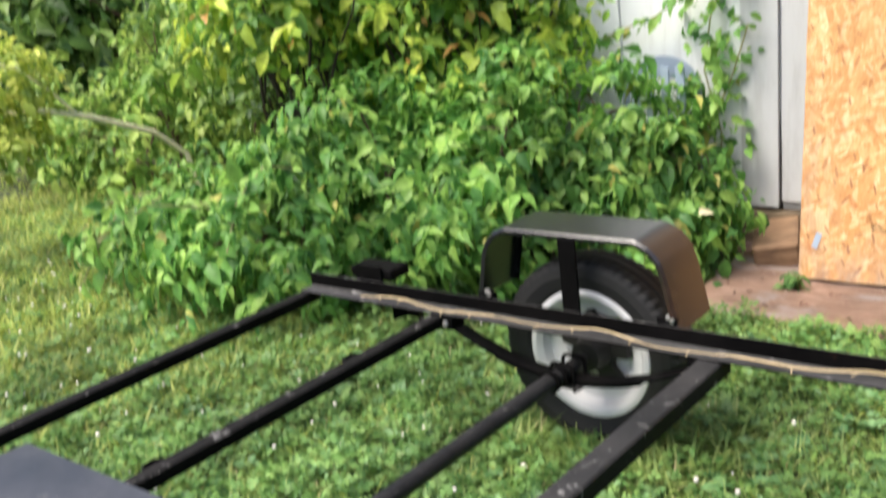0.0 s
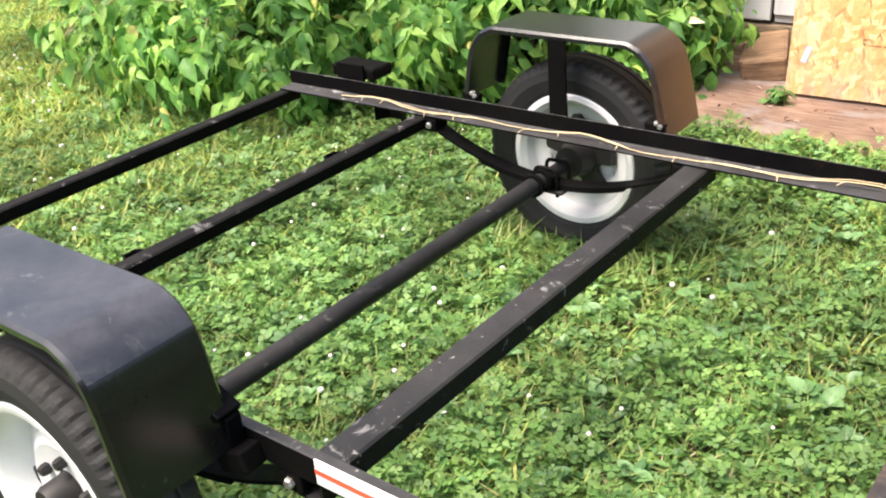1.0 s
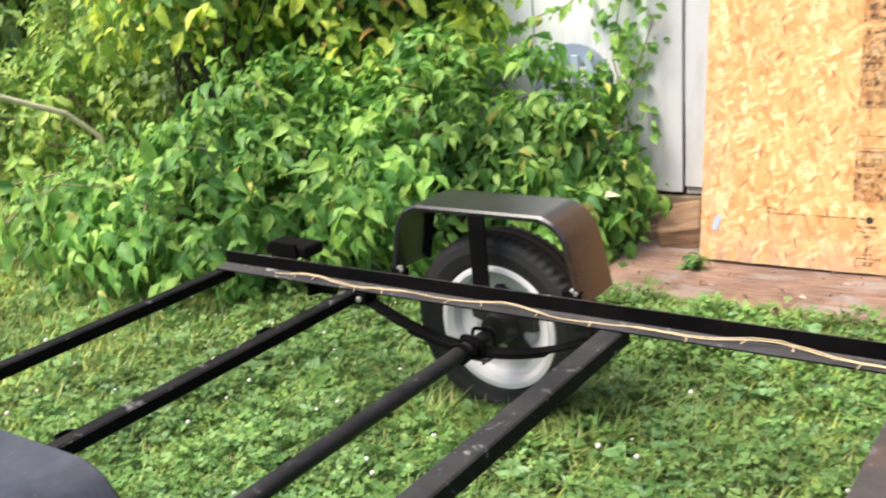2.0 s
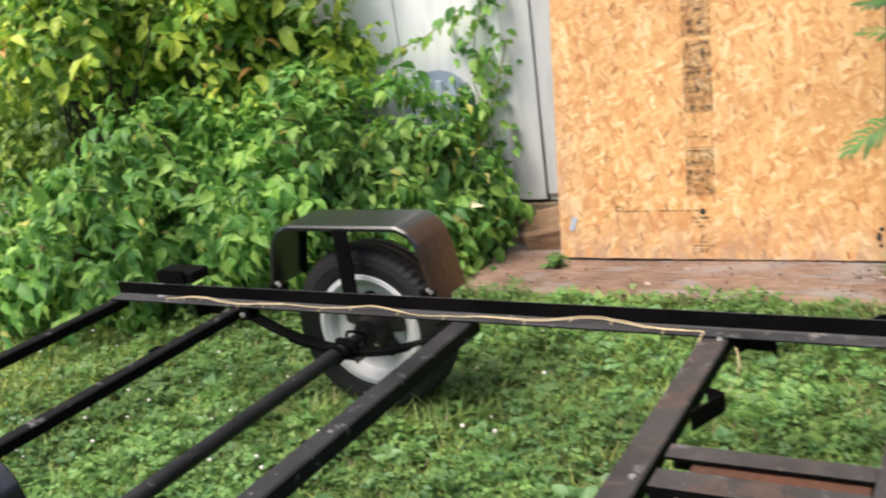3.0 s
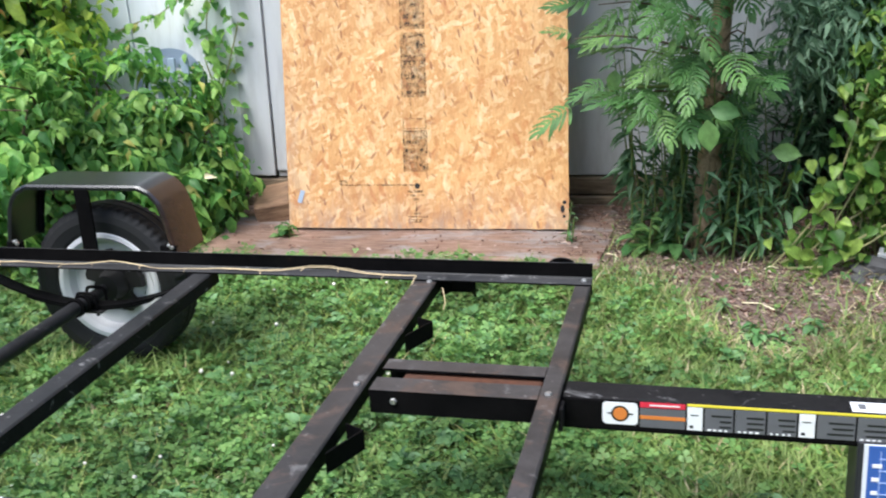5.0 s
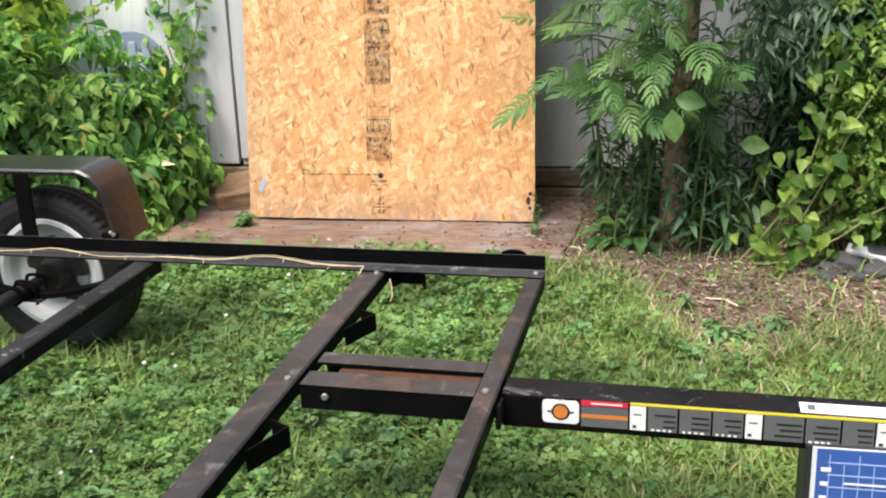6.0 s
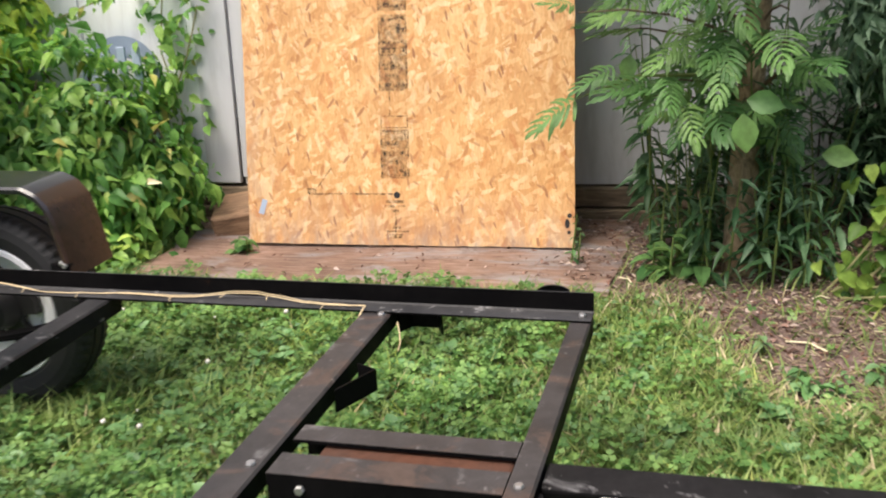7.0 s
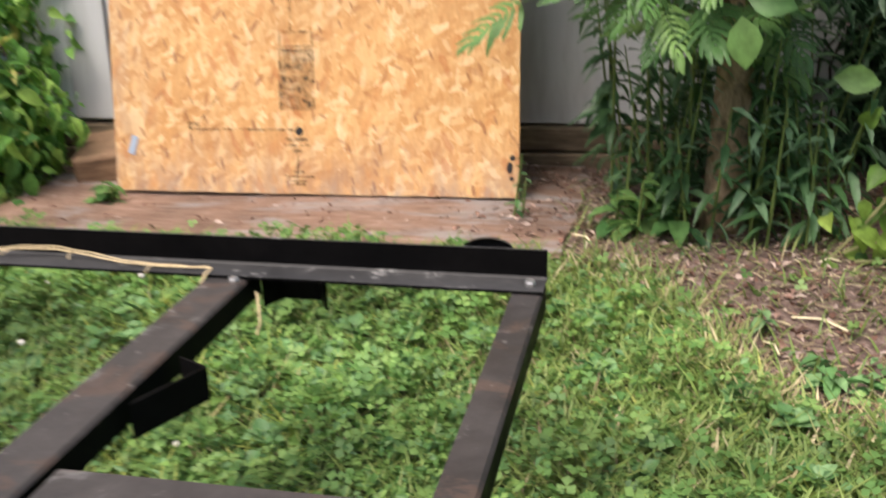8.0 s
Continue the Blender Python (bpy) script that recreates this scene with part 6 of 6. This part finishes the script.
    # longer mixed grass towards the bare strip
    for many, m in ((38000, GRASS), (3500, OPEN_GRASS), (5500, STRAW)):
        C = place(many, -0.5, 2.0, -1.3, 1.05)
        C = C[rnd.random(len(C)) < step(-0.35, 0.1, C[:, 0] + 0.3 * C[:, 1])]
        P, R, S, W = blades(C, 0.035, 0.085)
        tagged(scattered("grass", GRASS_SHAPE, P, R, S, m, root, W * 1.15), "longer mixed grass", kind="stuff")
    # withered thatch in patches among the green
    C = place(26000, -3.6, 0.4, -1.7, 0.9)
    C = C[ripple(1.7 * C[:, 0] - 0.6, 2.0 * C[:, 1] + 0.9) + 0.35 * rnd.normal(size=len(C)) > 0.25]
    P, R, S, W = blades(C, 0.03, 0.065)
    tagged(scattered("straw", GRASS_SHAPE, P, R, S, STRAW, root, W * 0.9), "withered thatch in the lawn", kind="stuff")
    # paler tufts here and there
    T = place(26000, -4.0, 1.6, -1.9, 1.6)
    T = T[ripple(2.3 * T[:, 0] + 1.7, 2.3 * T[:, 1]) + 0.4 * rnd.normal(size=len(T)) > 0.35 + 1.2 * step(-0.6, 0.2, T[:, 0])]
    P, R, S, W = blades(T, 0.05, 0.10)
    tagged(scattered("grass", GRASS_SHAPE, P, R, S, OPEN_GRASS, root, W * 1.3), "paler tufts of grass", kind="stuff")
    # open lawn: its sunlight is put into the paler, yellower grass colour
    F = np.concatenate([place(74000, -7.5, -2.3, -2.5, 2.6), place(28000, -16, -7, -4, 6)])
    P, R, S, W = blades(F, 0.05, 0.12)
    tagged(scattered("grass", GRASS_SHAPE, P, R, S, OPEN_GRASS, root, W * 1.8), kind="stuff")
    for wx, wy in ((AXLE_X, 0.06), (AXLE_X, NEAR - 0.06)):
        T = np.stack([rnd.uniform(wx - 0.34, wx + 0.34, 2000), rnd.uniform(wy - 0.16, wy + 0.22, 2000)], 1)
        T = T[(np.abs(T[:, 0] - wx) > 0.12) | (np.abs(T[:, 1] - wy - 0.06) > 0.07)]
        T = np.stack([T[:, 0], T[:, 1], ground_height(T[:, 0], T[:, 1])], 1)
        P, R, S, W = blades(T, 0.06, 0.14)
        tagged(scattered("grass", GRASS_SHAPE, P, R, S, GRASS, root, W * 1.4), "taller grass round a wheel", kind="stuff")
    E = place(30000, -0.5, 1.6, -0.3, 1.3)
    b = bareness(E[:, 0], E[:, 1])
    E = E[(b > 0.0) & (b < 0.97)]
    P, R, S, W = blades(E, 0.03, 0.09)
    tagged(scattered("straw", GRASS_SHAPE, P, R, S, STRAW, root, W * 0.8), kind="stuff")
    G = np.concatenate([place(60000, -8.0, 6.0, -6.5, -1.2), place(22000, 1.4, 6.0, -2.0, 2.4)])
    P, R, S, W = blades(G, 0.05, 0.10)
    tagged(scattered("grass", GRASS_SHAPE, P, R, S, GRASS, root, W * 2.4), kind="stuff")
    # white clover heads
    H = place(300, -5.5, -0.3, -1.3, 0.8)
    bm = bmesh.new()
    bmesh.ops.create_icosphere(bm, subdivisions=1, radius=1.0)
    hv, hf = np.array([v.co for v in bm.verts]), [tuple(v.index for v in f.verts) for f in bm.faces]
    bm.free()
    n = len(H)
    H[:, 2] += rnd.uniform(0.045, 0.075, n)
    tagged(scattered("clover_blossom", (hv, hf), H, np.tile(np.eye(3), (n, 1, 1)), rnd.uniform(0.0035, 0.008, n), BLOSSOM, root), kind="stuff")


build_lawn()


def build_litter():
    root = thing("leaf_litter", 0, 0, 0, "dry brown leaves, chips and twigs on the bare earth", "litter", kind="stuff")
    rnd = np.random.default_rng(17)
    n = 22000
    x, y = rnd.uniform(-1.75, 2.0, n), rnd.uniform(0.1, 1.75, n)
    on_board = (x > -1.73) & (x < -0.07) & (y > 1.02)
    keep = np.where(on_board, rnd.random(n) < 0.05 + 0.5 * step(-0.5, 0.0, x), rnd.random(n) < bareness(x, y) * 0.9 + 0.01)
    x, y, on = x[keep], y[keep], on_board[keep]
    z = np.where(on, 0.076, ground_height(x, y) + 0.006)
    n = len(x)
    a = rnd.uniform(0, 2 * math.pi, n)
    D = np.stack([np.cos(a), np.sin(a), rnd.normal(size=n) * 0.25], 1)
    N = np.array([0, 0, 1.0]) + rnd.normal(size=(n, 3)) * 0.4
    tagged(scattered("dry_leaf", SMALL_OVATE, np.stack([x, y, z], 1), frames_of(D, N), rnd.uniform(0.006, 0.028, n), DRY_LEAF, root, rnd.uniform(0.25, 1.1, n)), kind="stuff")
    n = 5200
    x, y = rnd.uniform(-0.1, 1.7, n), rnd.uniform(-0.1, 1.6, n)
    keep = rnd.random(n) < np.clip(bareness(x, y) * 1.2, 0, 1)
    x, y = x[keep], y[keep]
    n = len(x)
    a = rnd.uniform(0, 2 * math.pi, n)
    D = np.stack([np.cos(a), np.sin(a), rnd.uniform(-0.02, 0.22, n)], 1)
    S = rnd.uniform(0.015, 0.055, n)
    tagged(scattered("straw", GRASS_SHAPE, np.stack([x, y, ground_height(x, y) + 0.008], 1), frames_of(D, np.array([0, 0, 1.0]) + rnd.normal(size=(n, 3)) * 0.3), S, STRAW, root, rnd.uniform(0.0015, 0.0045, n) / S), "dry straw", kind="stuff")
    bm = bmesh.new()
    for _ in range(16):
        px, py = rnd.uniform(-0.2, 1.3), rnd.uniform(0.5, 1.5)
        if bareness(np.array(px), np.array(py)) < 0.4:
            continue
        pz = float(ground_height(np.array(px), np.array(py))) + 0.008
        aa, ln = rnd.uniform(0, 2 * math.pi), rnd.uniform(0.04, 0.12)
        sweep([(px, py, pz), (px + ln * 0.5 * math.cos(aa), py + ln * 0.5 * math.sin(aa), pz + 0.008), (px + ln * math.cos(aa + 0.2), py + ln * math.sin(aa + 0.2), pz + 0.002)], 0.002, 5, bm)
    tagged(part("twigs", bm, DRY_STICK, root), kind="stuff")


build_litter()
